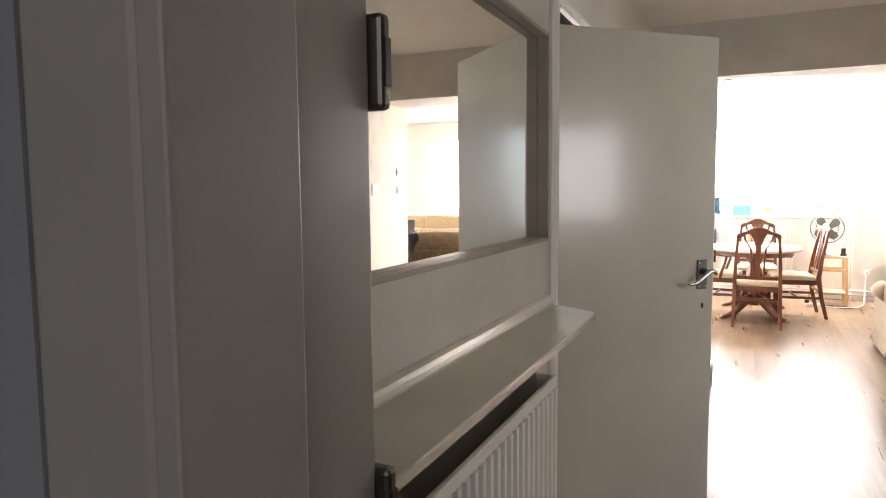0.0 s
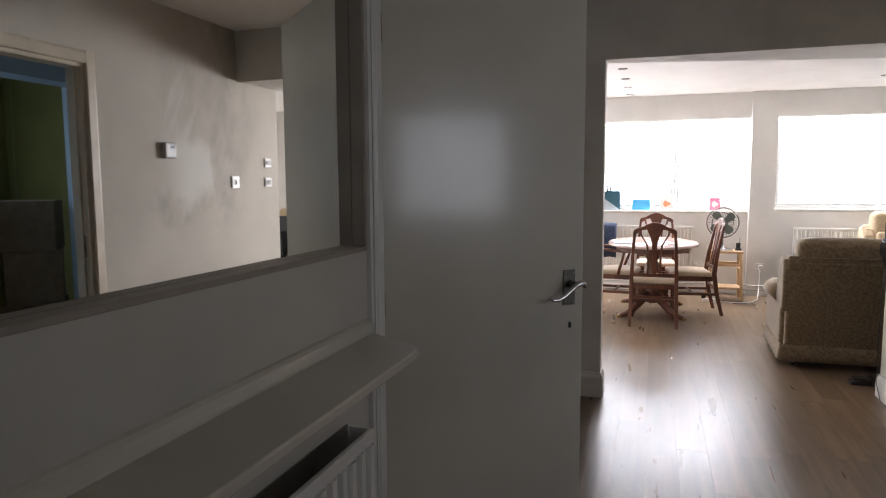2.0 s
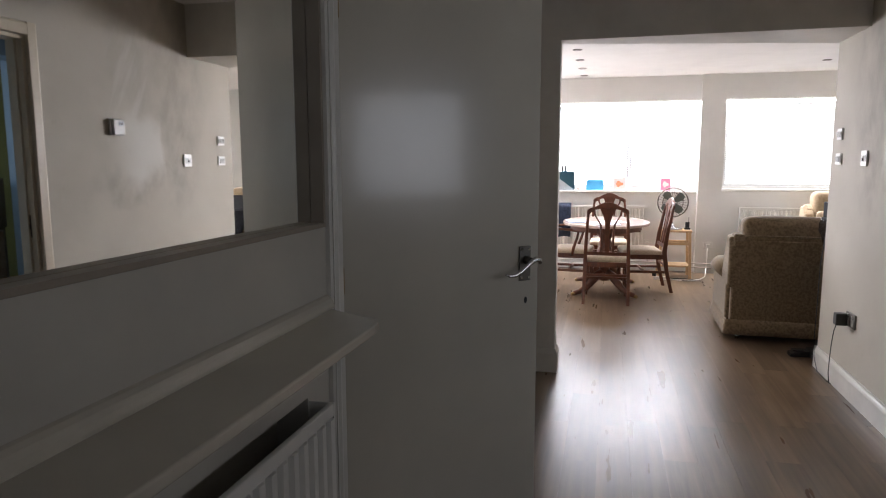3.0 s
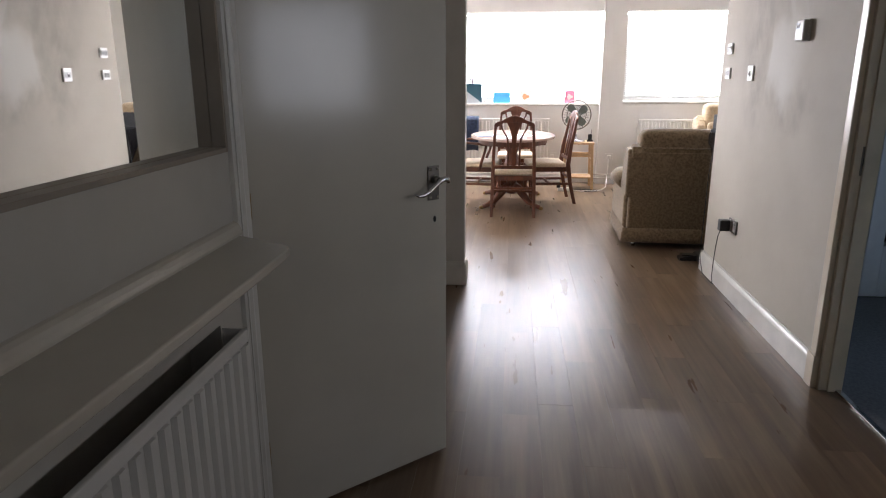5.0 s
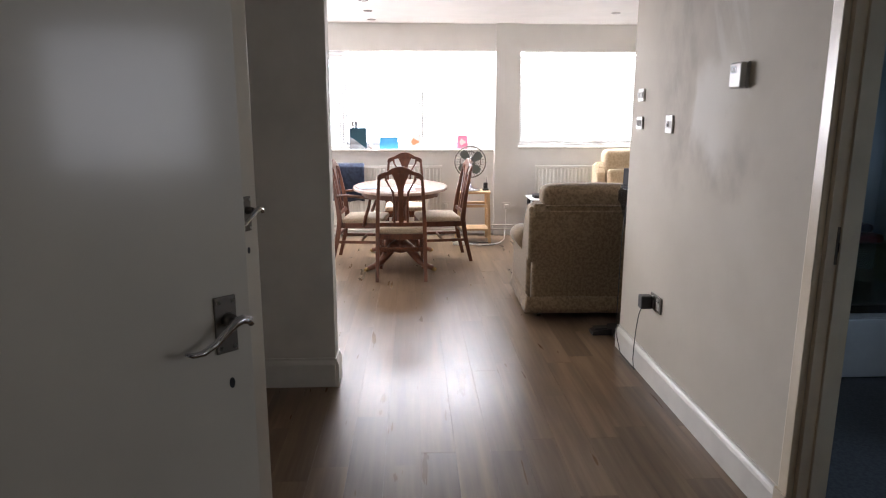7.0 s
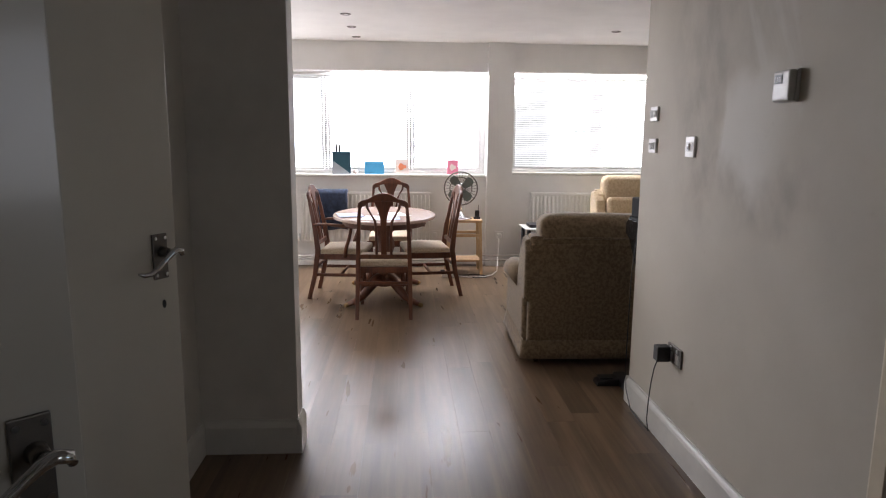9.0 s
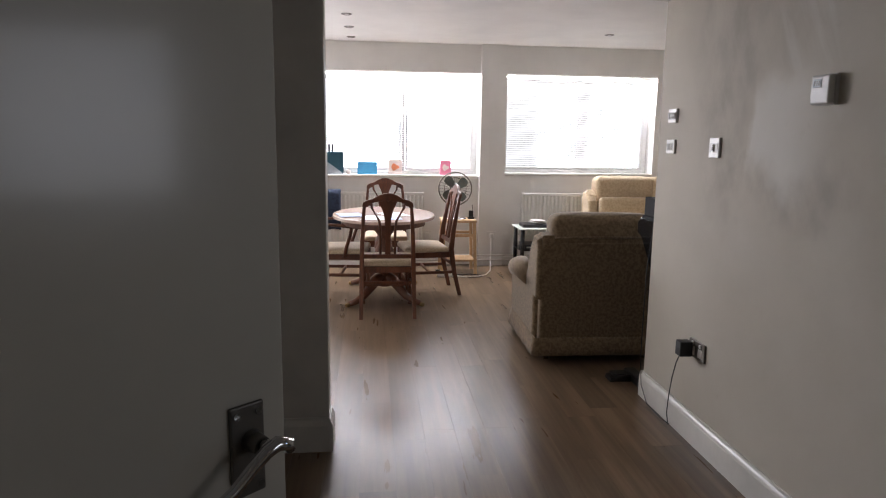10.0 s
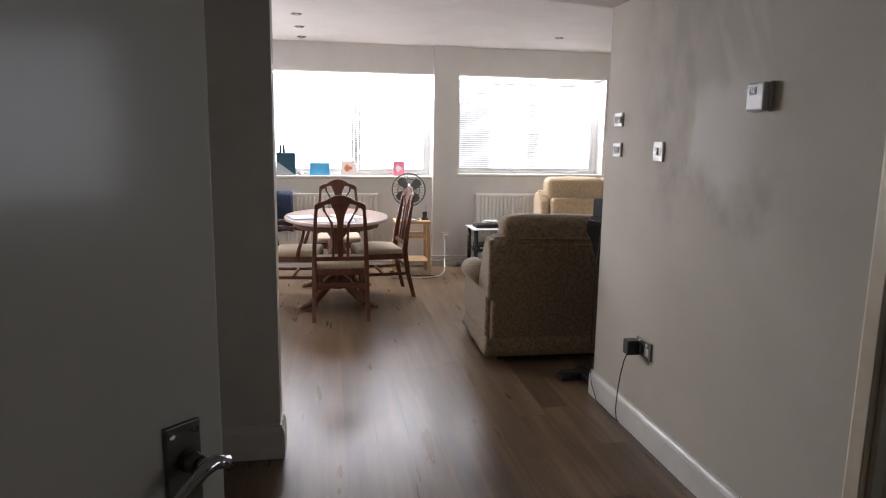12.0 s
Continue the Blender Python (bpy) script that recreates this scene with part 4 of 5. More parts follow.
# ---- window things ----
def window_unit(name, x0, x1, z0, z1, posts, label):
    """White plastic frame with panes, set near the outer face of the wall."""
    w = thing(name, label, "window", kind="structure")
    y0, y1, f = 9.36, 9.43, 0.05
    part("window_frame", bm_box(x0, x1, y0, y1, z0, z0 + f, 0.004), M_UPVC, w)
    part("window_frame", bm_box(x0, x1, y0, y1, z1 - f, z1, 0.004), M_UPVC, w)
    xs = [x0] + list(posts) + [x1 - f]
    for x in xs:
        part("mullion", bm_box(x if x in (x0, xs[-1]) else x + 0.01, x + f if x in (x0, xs[-1]) else x + f - 0.01, y0 + 0.002, y1 - 0.002, z0 + f, z1 - f, 0.004), M_UPVC, w)
    for a, b in zip(xs, xs[1:]):
        sash = part("sash", boxes((a + f, a + f + 0.022, y0 + 0.01, y1 - 0.015, z0 + f, z1 - f), (b - 0.022, b, y0 + 0.01, y1 - 0.015, z0 + f, z1 - f),
                                  (a + f + 0.022, b - 0.022, y0 + 0.01, y1 - 0.015, z0 + f, z0 + f + 0.022), (a + f + 0.022, b - 0.022, y0 + 0.01, y1 - 0.015, z1 - f - 0.022, z1 - f)), M_UPVC, w)
        g = part("pane", bm_box(a + f + 0.021, b - 0.021, y0 + 0.03, y0 + 0.034, z0 + f + 0.021, z1 - f - 0.021), M_GLASS, sash)
        g.visible_shadow = False
    return w


def sill(name, x0, x1, y_front, z, label):
    return setting(name, bm_box(x0, x1, y_front, 9.37, z - 0.03, z, 0.006, 3), M_TRIM, label, "window sill")


def venetian_blind(x0, x1, y, z0, z1, tilt, label, dip=0.0):
    bl = thing("venetian_blind", label, "blind")
    part("head_rail", bm_box(x0, x1, y - 0.02, y + 0.02, z1 - 0.03, z1, 0.003), M_SLAT, bl)
    pitch, w = 0.0235, 0.0125
    bmr = bmesh.new()
    L = x1 - x0 - 0.02
    prof = [(-w, -0.0008), (-w * 0.5, 0.0012), (0, 0.002), (w * 0.5, 0.0012), (w, -0.0008)]
    rows = []
    c, s = math.cos(radians(tilt)), math.sin(radians(tilt))
    for yy, zz in prof:
        a, b = yy * c - zz * s, yy * s + zz * c
        rows.append((bmr.verts.new((0, a, b)), bmr.verts.new((L, a, b)), bmr.verts.new((0, a - s * 0.0006, b - c * 0.0006)), bmr.verts.new((L, a - s * 0.0006, b - c * 0.0006))))
    for r0, r1 in zip(rows, rows[1:]):
        bmr.faces.new((r0[0], r0[1], r1[1], r1[0]))
        bmr.faces.new((r0[2], r1[2], r1[3], r0[3]))
    bmr.faces.new((rows[0][0], rows[0][2], rows[0][3], rows[0][1]))
    bmr.faces.new((rows[-1][0], rows[-1][1], rows[-1][3], rows[-1][2]))
    bmesh.ops.recalc_face_normals(bmr, faces=bmr.faces[:])
    me = mesh_of("slat", bmr, M_SLAT)
    rnd = random.Random(4)
    z = z1 - 0.05
    while z > z0 + 0.03:
        ob = new("slat", me)
        ob.parent = bl
        ob.matrix_local = pose(x0 + 0.01, y, z, rnd.uniform(-2.5, 2.5), rnd.uniform(-0.08, 0.08), 0)
        z -= pitch
    part("bottom_rail", bm_box(x0 + 0.01, x1 - 0.01, y - 0.012, y + 0.012, z0 + 0.004, z0 + 0.02, 0.002), M_SLAT, bl)
    for k in (0.12, 0.5, 0.88):
        xx = x0 + k * (x1 - x0)
        part("ladder_cord", bm_tube([(xx, y - 0.014, z1 - 0.03), (xx, y - 0.014, z0 + 0.01)], 0.0012, 6), M_SLAT, bl)
    part("tilt_wand", bm_tube([(x1 - 0.09, y - 0.026, z1 - 0.03), (x1 - 0.085, y - 0.026, z1 - 0.62)], 0.004, 8), M_PLASTIC, bl)
    return bl


def gift_bag(x, y, z):
    b = thing("gift_bag", "dark teal paper carrier with a grey corner on the sill", "bag", pose(x, y, z, 0, 0, 6))
    part("body", bm_box(-0.1, 0.1, -0.035, 0.035, 0, 0.245, 0.004), M_TEAL, b)
    part("corner_print", bm_prism([(-0.098, 0.004), (0.098, 0.004), (-0.098, 0.15)], -0.0375, -0.0355, "y"), M_GREYCARD, b, "pale grey printed corner")
    for dx in (-0.055, -0.02):
        part("bottle_neck", bm_tube([(dx, 0, 0.24), (dx, 0, 0.33)], [0.013, 0.011], 10), M_BLACK, b)


def card(name, x, y, z, w, h, material, label, mark=None):
    c = thing(name, label, "card", pose(x, y, z, -6, 0, 3))
    part("front", bm_box(-w / 2, w / 2, -0.004, 0.004, 0, h, 0.001), material, c)
    part("back_fold", bm_prism([(0.004, 0.002), (0.06, 0.002), (0.008, h * 0.97), (0.004, h * 0.97)], -w / 2, w / 2, "x"), material, c)
    if mark is not None:
        part("print", bm_prism([(0.3 * w * math.cos(a), h * 0.5 + 0.2 * h * math.sin(a) * (1 + 0.4 * math.cos(3 * a))) for a in (2 * math.pi * k / 16 for k in range(16))], -0.0065, -0.0045, "y"), mark, c)
    return c


def build_windows():
    window_unit("window_1", -2.6, 1.366, 1.02, 2.135, (-1.5, -0.45, 0.50), "white framed wide living room window")
    window_unit("window_2", 1.648, 3.39, 1.04, 2.135, (), "white framed living room window")
    sill("window_sill_1", -2.6, 1.36, 9.13, 1.022, "white painted sill with cards and a bag standing on it")
    sill("window_sill_2", 1.655, 3.383, 9.128, 1.052, "white painted window sill")
    venetian_blind(-2.58, 1.27, 9.31, 1.03, 2.125, 12, "white venetian blind with open slats, lowered")
    venetian_blind(1.66, 3.25, 9.27, 1.06, 2.125, -24, "white venetian blind with half-closed slats, lowered")
    gift_bag(-0.242, 9.21, 1.022)
    card("gift_box", 0.12, 9.2, 1.022, 0.215, 0.135, M_SKYBLUE, "bright blue folded card standing on the sill")
    card("greeting_card", 0.43, 9.2, 1.022, 0.15, 0.165, M_PALECARD, "pale greeting card with an orange print", M_ORANGE)
    card("greeting_card", 0.995, 9.2, 1.022, 0.12, 0.16, M_PINK, "pink greeting card standing on the sill", M_PALECARD)
    orn = thing("ornament", "small pale round ornament on the sill", "ornament", pose(-0.087, 9.2, 1.022))
    part("body", bm_lathe([(0.012, 0), (0.026, 0.01), (0.03, 0.025), (0.022, 0.042), (0.008, 0.055)], 16), M_PALECARD, orn)
    tagged(part("backdrop", bm_box(-5.2, 5.6, 10.6, 10.62, -0.6, 3.6), M_OUTSIDE), "hazy bright outdoors beyond the windows", "backdrop", kind="structure")
    radiator("radiator", 1.43, 0.57, pose(0.743, 9.16, 0.26, 0, 0, 180), "white ribbed panel radiator under the wide window")
    radiator("radiator", 0.80, 0.50, pose(2.665, 9.13, 0.33, 0, 0, 180), "white ribbed panel radiator under the blind")
    tw = thing("towel", "dark navy towel hung over the radiator", "towel")
    bm = bmesh.new()
    prof = [(9.15, 0.55), (9.15, 0.835), (9.12, 0.846), (9.085, 0.84), (9.075, 0.80), (9.07, 0.6), (9.072, 0.42), (9.06, 0.42), (9.055, 0.6), (9.058, 0.81), (9.08, 0.858), (9.12, 0.862), (9.158, 0.84), (9.158, 0.55)]
    rows = []
    for i in range(15):
        x = -0.545 + 0.375 * i / 14
        wob = 0.006 * math.sin(i * 1.3)
        rows.append([bm.verts.new((x, y + (wob if z < 0.7 and y < 9.1 else 0), z + (0.008 * math.sin(i * 0.7) if z < 0.5 else 0))) for y, z in prof])
    for r0, r1 in zip(rows, rows[1:]):
        for k in range(len(prof)):
            q = (k + 1) % len(prof)
            bm.faces.new((r0[k], r0[q], r1[q], r1[k])).smooth = True
    bm.faces.new(rows[0][::-1])
    bm.faces.new(rows[-1])
    bmesh.ops.recalc_face_normals(bm, faces=bm.faces[:])
    part("cloth", bm, M_NAVY, tw)
    pi = thing("heating_pipes", "painted heating pipes along the foot of the wall", "pipe", kind="structure")
    for z, y in ((0.075, 9.06), (0.125, 9.065)):
        shade(part("pipe", bm_tube([(-1.4, y, z), (1.3, y, z), (1.4, y - 0.02, z), (2.0, y - 0.02, z), (4.3, y, z)], 0.009, 8), M_COPPER, pi))
    for x, z in ((0.80, 0.16), (1.82, 0.16)):
        part("riser", bm_tube([(x, 9.065, 0.12), (x, 9.08, 0.30)], 0.008, 8), M_COPPER, pi)


def build_fan():
    st = thing("step_stool", "pale pine stool with crossed rails by the window", "stool", pose(1.085, 8.76, 0))
    part("seat", bm_box(-0.185, 0.185, -0.15, 0.15, 0.552, 0.578, 0.006), M_PINE, st)
    for sx in (-1, 1):
        for sy in (-1, 1):
            part("leg", bm_bar([((sx * 0.178, sy * 0.15, 0), 0.016, 0.016), ((sx * 0.16, sy * 0.125, 0.552), 0.016, 0.016)], bevel=0.003), M_PINE, st)
        part("side_rail", bm_box(sx * 0.166 - 0.009, sx * 0.166 + 0.009, -0.13, 0.13, 0.36, 0.395, 0.003), M_PINE, st)
    part("front_rail", bm_box(-0.16, 0.16, -0.146, -0.126, 0.40, 0.43, 0.003), M_PINE, st)
    part("front_rail", bm_box(-0.16, 0.16, 0.126, 0.146, 0.40, 0.43, 0.003), M_PINE, st)
    part("step", bm_box(-0.17, 0.17, -0.14, 0.14, 0.135, 0.155, 0.004), M_PINE, st)
    f = thing("desk_fan", "chrome desk fan with dark blades on the stool", "fan", pose(1.05, 8.74, 0.578, 0, 0, -8))
    shade(part("base", bm_lathe([(0.115, 0), (0.12, 0.008), (0.10, 0.02), (0.04, 0.032), (0.02, 0.05), (0.015, 0.07)], 28), M_CHROME, f, "polished round base"))
    shade(part("stem", bm_tube([(0, 0, 0.06), (0, 0.01, 0.16), (0, 0.035, 0.26)], 0.013, 12), M_CHROME, f))
    shade(part("motor", bm_tube([(0, 0.12, 0.325), (0, 0.10, 0.325), (0, 0.02, 0.325), (0, 0.0, 0.325)], [0.03, 0.05, 0.055, 0.035], 20), M_CHROME, f, "polished motor housing"))
    cage = part("guard", bmesh.new(), M_STEEL, f, "grey steel wire guard")
    bm = bmesh.new()
    cz, R = 0.325, 0.175
    for r, y in ((R, -0.035), (R * 0.985, -0.045), (R * 0.66, -0.07), (R * 0.3, -0.078), (R * 0.66, 0.012), (R * 0.985, -0.02)):
        bm_tube([(r * math.cos(2 * math.pi * k / 32), y, cz + r * math.sin(2 * math.pi * k / 32)) for k in range(33)], 0.003 if r < 0.17 else 0.006, 6, bm, False)
    for k in range(30):
        a = 2 * math.pi * k / 30
        c, s = math.cos(a), math.sin(a)
        bm_tube([(0.03 * c, -0.08, cz + 0.03 * s), (0.12 * c, -0.07, cz + 0.12 * s), (R * c, -0.038, cz + R * s), (0.12 * c, 0.012, cz + 0.12 * s), (0.05 * c, 0.018, cz + 0.05 * s)], 0.0014, 5, bm, False)
    bm.to_mesh(cage.data)
    bm.free()
    part("badge", bm_tube([(0, -0.079, cz), (0, -0.085, cz)], 0.032, 20), M_CHROME, f)
    part("hub", bm_tube([(0, -0.06, cz), (0, -0.02, cz)], [0.028, 0.034], 16), M_BLACK, f)
    for k in range(4):
        b = bmesh.new()
        outl = [(0.02, -0.02), (0.06, -0.045), (0.11, -0.06), (0.145, -0.045), (0.155, -0.005), (0.14, 0.03), (0.10, 0.035), (0.05, 0.022), (0.02, 0.015)]
        bm_prism(outl, -0.0012, 0.0012, "y", bm=b)
        for v in b.verts:
            v.co.y += v.co.z * 0.32
        bmesh.ops.rotate(b, verts=b.verts[:], cent=(0, 0, 0), matrix=Matrix.Rotation(radians(45 + 90 * k), 3, "Y"))
        bmesh.ops.translate(b, verts=b.verts[:], vec=(0, -0.042, cz))
        part("blade", b, M_BLADE, f, "smoky grey-green blade")
    ph = thing("cordless_phone", "black cordless phone standing on the stool", "phone", pose(1.225, 8.75, 0.578))
    part("handset", bm_box(-0.024, 0.024, -0.014, 0.014, 0.018, 0.09, 0.008, 3), M_BLACK, ph)
    part("cradle", bm_box(-0.035, 0.035, -0.03, 0.03, 0, 0.022, 0.006, 3), M_BLACK, ph)
    part("antenna", bm_tube([(0.014, 0.004, 0.085), (0.014, 0.004, 0.15)], 0.003, 8), M_BLACK, ph)
    ex = thing("extension_lead", "white extension lead with a black plug on the floor", "cable", pose(0.90, 8.5, 0.0))
    part("block", bm_box(-0.06, 0.11, -0.03, 0.03, 0, 0.038, 0.008, 3), M_PLASTIC, ex)
    part("plug", bm_box(-0.075, -0.03, -0.025, 0.025, 0.038, 0.075, 0.006, 3), M_BLACK, ex)
    shade(part("cord", bm_tube([(0.11, 0, 0.012), (0.22, -0.06, 0.008), (0.36, -0.05, 0.008), (0.47, 0.05, 0.008), (0.55, 0.25, 0.01), (0.585, 0.45, 0.06), (0.605, 0.55, 0.2), (0.61, 0.575, 0.33)], 0.006, 8), M_PLASTIC, ex))
    shade(part("cord", bm_tube([(0.05, 0.02, 0.012), (0.15, 0.05, 0.007), (0.30, 0.08, 0.007), (0.42, 0.02, 0.007), (0.40, -0.06, 0.007), (0.28, -0.08, 0.007), (0.16, 0.02, 0.007)], 0.004, 8), M_BLACK, ex))
    for x, y, label in ((1.515, 9.09, "white double socket low on the pier"), (0.795, 9.18, "white socket low on the wall under the window")):
        so = thing("wall_socket", label, "socket", pose(x, y, 0.35))
        part("plate", bm_box(-0.05, 0.05, -0.01, 0, -0.043, 0.043, 0.003), M_PLASTIC, so)
        part("plug", bm_box(-0.022, 0.022, -0.05, -0.01, -0.028, 0.022, 0.006, 3), M_PLASTIC, so)


# ---- seating, black furniture ----
def armchair(m, label, width, top, depth, cloth, seats=1, name="armchair", back=0.83):
    """Skirted armchair that faces its own +y; x from 0 to width, back plane at y = 0."""
    ch = thing(name, label, "armchair", m)
    w = width
    prof = [(0.0, 0.05), (0.0, 0.50), (-0.015, back - 0.05), (0.01, back), (0.10, back + 0.01), (0.17, back - 0.04), (0.26, 0.45), (0.28, 0.2), (0.28, 0.05)]
    part("back_frame", bm_prism(prof, 0.03, w - 0.03, "x", 0.02, 3), cloth, ch)
    for x0, x1 in ((0.0, 0.10), (w - 0.10, w)):
        part("wing", bm_prism([(0.0, 0.42), (-0.012, back - 0.09), (0.02, back - 0.02), (0.13, back - 0.01), (0.22, back - 0.10), (0.30, 0.56), (0.32, 0.42)], x0, x1, "x", 0.025, 3), cloth, ch)
        part("arm", bm_prism([(0.06, 0.10), (0.06, 0.50), (0.30, 0.56), (depth - 0.10, 0.55), (depth - 0.02, 0.52), (depth, 0.46), (depth - 0.03, 0.40), (depth - 0.05, 0.10)], x0, x1 + (0.03 if x0 == 0 else 0), "x", 0.03, 3), cloth, ch)
        xs = (x0 + x1) / 2
        shade(part("arm_roll", bm_tube([(xs, 0.30, 0.50), (xs, depth - 0.12, 0.495), (xs, depth - 0.01, 0.47), (xs, depth + 0.015, 0.455)], [0.07, 0.078, 0.074, 0.05], 16), cloth, ch))
    part("base", bm_box(0.04, w - 0.04, 0.03, depth - 0.06, 0.10, 0.36, 0.015), cloth, ch)
    sw = (w - 0.22) / seats
    for i in range(seats):
        x0 = 0.11 + i * sw
        part("seat_cushion", bm_pad(x0, x0 + sw, 0.22, depth + 0.02, 0.34, 0.47, 0.05, 0.03), cloth, ch)
        bc = bm_pad(x0 - 0.02, x0 + sw + 0.02, 0, 0.22, 0, 0.16 + top - back, 0.06, 0.012)
        bmesh.ops.translate(bc, verts=bc.verts[:], vec=(0, -0.012, back - 0.16))
        hc = part("head_cushion", bc, cloth, ch, "rounded head roll")
        shade(part("piping", bm_tube([(x0, -0.016, back - 0.012), (x0 + sw * 0.5, -0.018, back - 0.008), (x0 + sw, -0.016, back - 0.012)], 0.006, 8), cloth, hc))
        part("back_cushion", bm_box(x0, x0 + sw, 0.20, 0.30, 0.46, back - 0.06, 0.04, 4), cloth, ch)
    # gathered skirt with a hem band
    n = 60
    loop = []
    per = [(0.0, -0.004), (w, -0.004), (w, depth - 0.05), (0, depth - 0.05)]
    for (ax, ay), (bx, by) in zip(per, per[1:] + per[:1]):
        for k in range(n // 4):
            u = k / (n // 4)
            loop.append((ax + (bx - ax) * u, ay + (by - ay) * u))
    bm = bmesh.new()
    cx, cy = w / 2, (depth - 0.05) / 2
    rings = []
    for z, out in ((0.17, 0.0), (0.13, 0.004), (0.125, 0.008), (0.09, 0.012), (0.055, 0.018)):
        ring = []
        for i, (x, y) in enumerate(loop):
            k = out + (0.004 * math.sin(i * 2.1) if z < 0.12 else 0)
            ring.append(bm.verts.new((x + (k if x > cx else -k), y + (k if y > cy else -k), z)))
        rings.append(ring)
    for r0, r1 in zip(rings, rings[1:]):
        for k in range(len(loop)):
            bm.faces.new((r0[k], r0[(k + 1) % len(loop)], r1[(k + 1) % len(loop)], r1[k])).smooth = True
    bmesh.ops.recalc_face_normals(bm, faces=bm.faces[:])
    bmesh.ops.solidify(bm, geom=bm.faces[:], thickness=0.006)
    part("skirt", bm, cloth, ch, "hanging valance with a hem band")
    for x in (0.10, w - 0.10):
        for y in (0.08, depth - 0.14):
            shade(part("castor", bm_tube([(x - 0.012, y, 0.025), (x + 0.012, y, 0.025)], 0.025, 14), M_CHROME, ch, "metal castor"))
            part("castor_stem", bm_tube([(x, y, 0.04), (x, y, 0.11)], 0.012, 8), M_CHROME, ch)
    return ch


def build_seating():
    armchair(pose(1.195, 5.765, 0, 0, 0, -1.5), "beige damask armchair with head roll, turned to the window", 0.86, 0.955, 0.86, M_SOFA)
    armchair(pose(3.85, 8.72, 0, 0, 0, 180), "beige two-seat settee, cloth coloured window-lit, before the window radiator", 1.42, 1.045, 0.86, M_SOFALIT, 2, "settee", 0.90)
    # black upright keyboard behind the wall's end
    kb = thing("keyboard_piano", "black lacquered upright keyboard with a box on top", "piano")
    part("side_panel", bm_prism([(5.24, 0.05), (5.24, 0.98), (5.46, 0.98), (5.50, 0.95), (5.50, 0.89), (5.44, 0.87), (5.30, 0.72), (5.29, 0.05)], 1.725, 1.755, "x", 0.004), M_BLACKGLOSS, kb)
    part("side_panel", bm_prism([(5.24, 0.05), (5.24, 0.98), (5.46, 0.98), (5.50, 0.95), (5.50, 0.89), (5.44, 0.87), (5.30, 0.72), (5.29, 0.05)], 3.0, 3.03, "x", 0.004), M_BLACKGLOSS, kb)
    part("foot", bm_box(1.70, 1.77, 5.23, 5.52, 0, 0.05, 0.01), M_BLACK, kb)
    part("foot", bm_box(2.98, 3.05, 5.23, 5.52, 0, 0.05, 0.01), M_BLACK, kb)
    part("key_bed", bm_box(1.755, 3.0, 5.24, 5.49, 0.89, 0.96, 0.008), M_BLACKGLOSS, kb)
    part("top", bm_box(1.715, 3.04, 5.235, 5.42, 0.98, 1.0, 0.004), M_MATTBLACK, kb)
    part("rear_panel", bm_box(1.755, 3.0, 5.245, 5.26, 0.2, 0.89), M_BLACK, kb)
    bx = thing("speaker_box", "small black box standing on the keyboard's top", "speaker", pose(1.80, 5.34, 1.0))
    part("case", bm_box(-0.075, 0.075, -0.08, 0.08, 0, 0.105, 0.006), M_MATTBLACK, bx)
    part("front_strip", bm_box(-0.06, 0.06, -0.0815, -0.0795, 0.02, 0.03), M_BLACK, bx)
    sh = thing("shoe_tray", "low black pedal unit on the floor by the wall", "pedal", pose(1.655, 5.45, 0))
    part("body", bm_prism([(-0.08, 0), (0.09, 0), (0.09, 0.045), (0.0, 0.04), (-0.075, 0.022)], -0.05, 0.05, "y", 0.006, 3), M_BLACK, sh)
    part("tread", bm_box(-0.06, 0.02, -0.035, 0.035, 0.036, 0.045, 0.003), M_BLACK, sh)
    # black glass stand beside the settee
    gs = thing("glass_stand", "low black stand with a pale glass top", "side table", pose(1.71, 8.50, 0))
    part("top", bm_box(0, 0.62, 0, 0.42, 0.488, 0.498, 0.002), M_GREYPLASTIC, gs, "pale glass top")
    for x in (0.04, 0.58):
        for y in (0.04, 0.38):
            shade(part("leg", bm_tube([(x, y, 0), (x, y, 0.488)], 0.022, 12), M_BLACKGLOSS, gs))
    part("shelf", bm_box(0.02, 0.60, 0.02, 0.40, 0.26, 0.268, 0.002), M_BLACKGLOSS, gs)
    part("shelf", bm_box(0.02, 0.60, 0.02, 0.40, 0.08, 0.088, 0.002), M_BLACKGLOSS, gs)
    rt = thing("set_top_box", "flat black box on the glass stand", "electronics", pose(1.88, 8.72, 0.498))
    part("case", bm_box(-0.11, 0.17, -0.1, 0.1, 0, 0.035, 0.004), M_BLACK, rt)
    rt2 = thing("dish_stack", "small stack of pale dishes on the black box", "dishes", pose(1.95, 8.72, 0.533))
    shade(part("lower_dish", bm_lathe([(0.05, 0), (0.095, 0.012), (0.10, 0.018), (0.085, 0.016)], 24), M_GREYPLASTIC, rt2))
    shade(part("upper_dish", bm_lathe([(0.04, 0.018), (0.08, 0.03), (0.085, 0.036), (0.06, 0.034)], 24), M_PLASTIC, rt2))
    dv = thing("video_player", "black player on the stand's shelf", "electronics", pose(1.78, 8.56, 0.268))
    part("case", bm_box(0, 0.42, 0, 0.26, 0, 0.055, 0.004), M_BLACK, dv)
    part("front_strip", bm_box(0.02, 0.2, -0.002, 0.0005, 0.02, 0.035), M_GREYPLASTIC, dv)


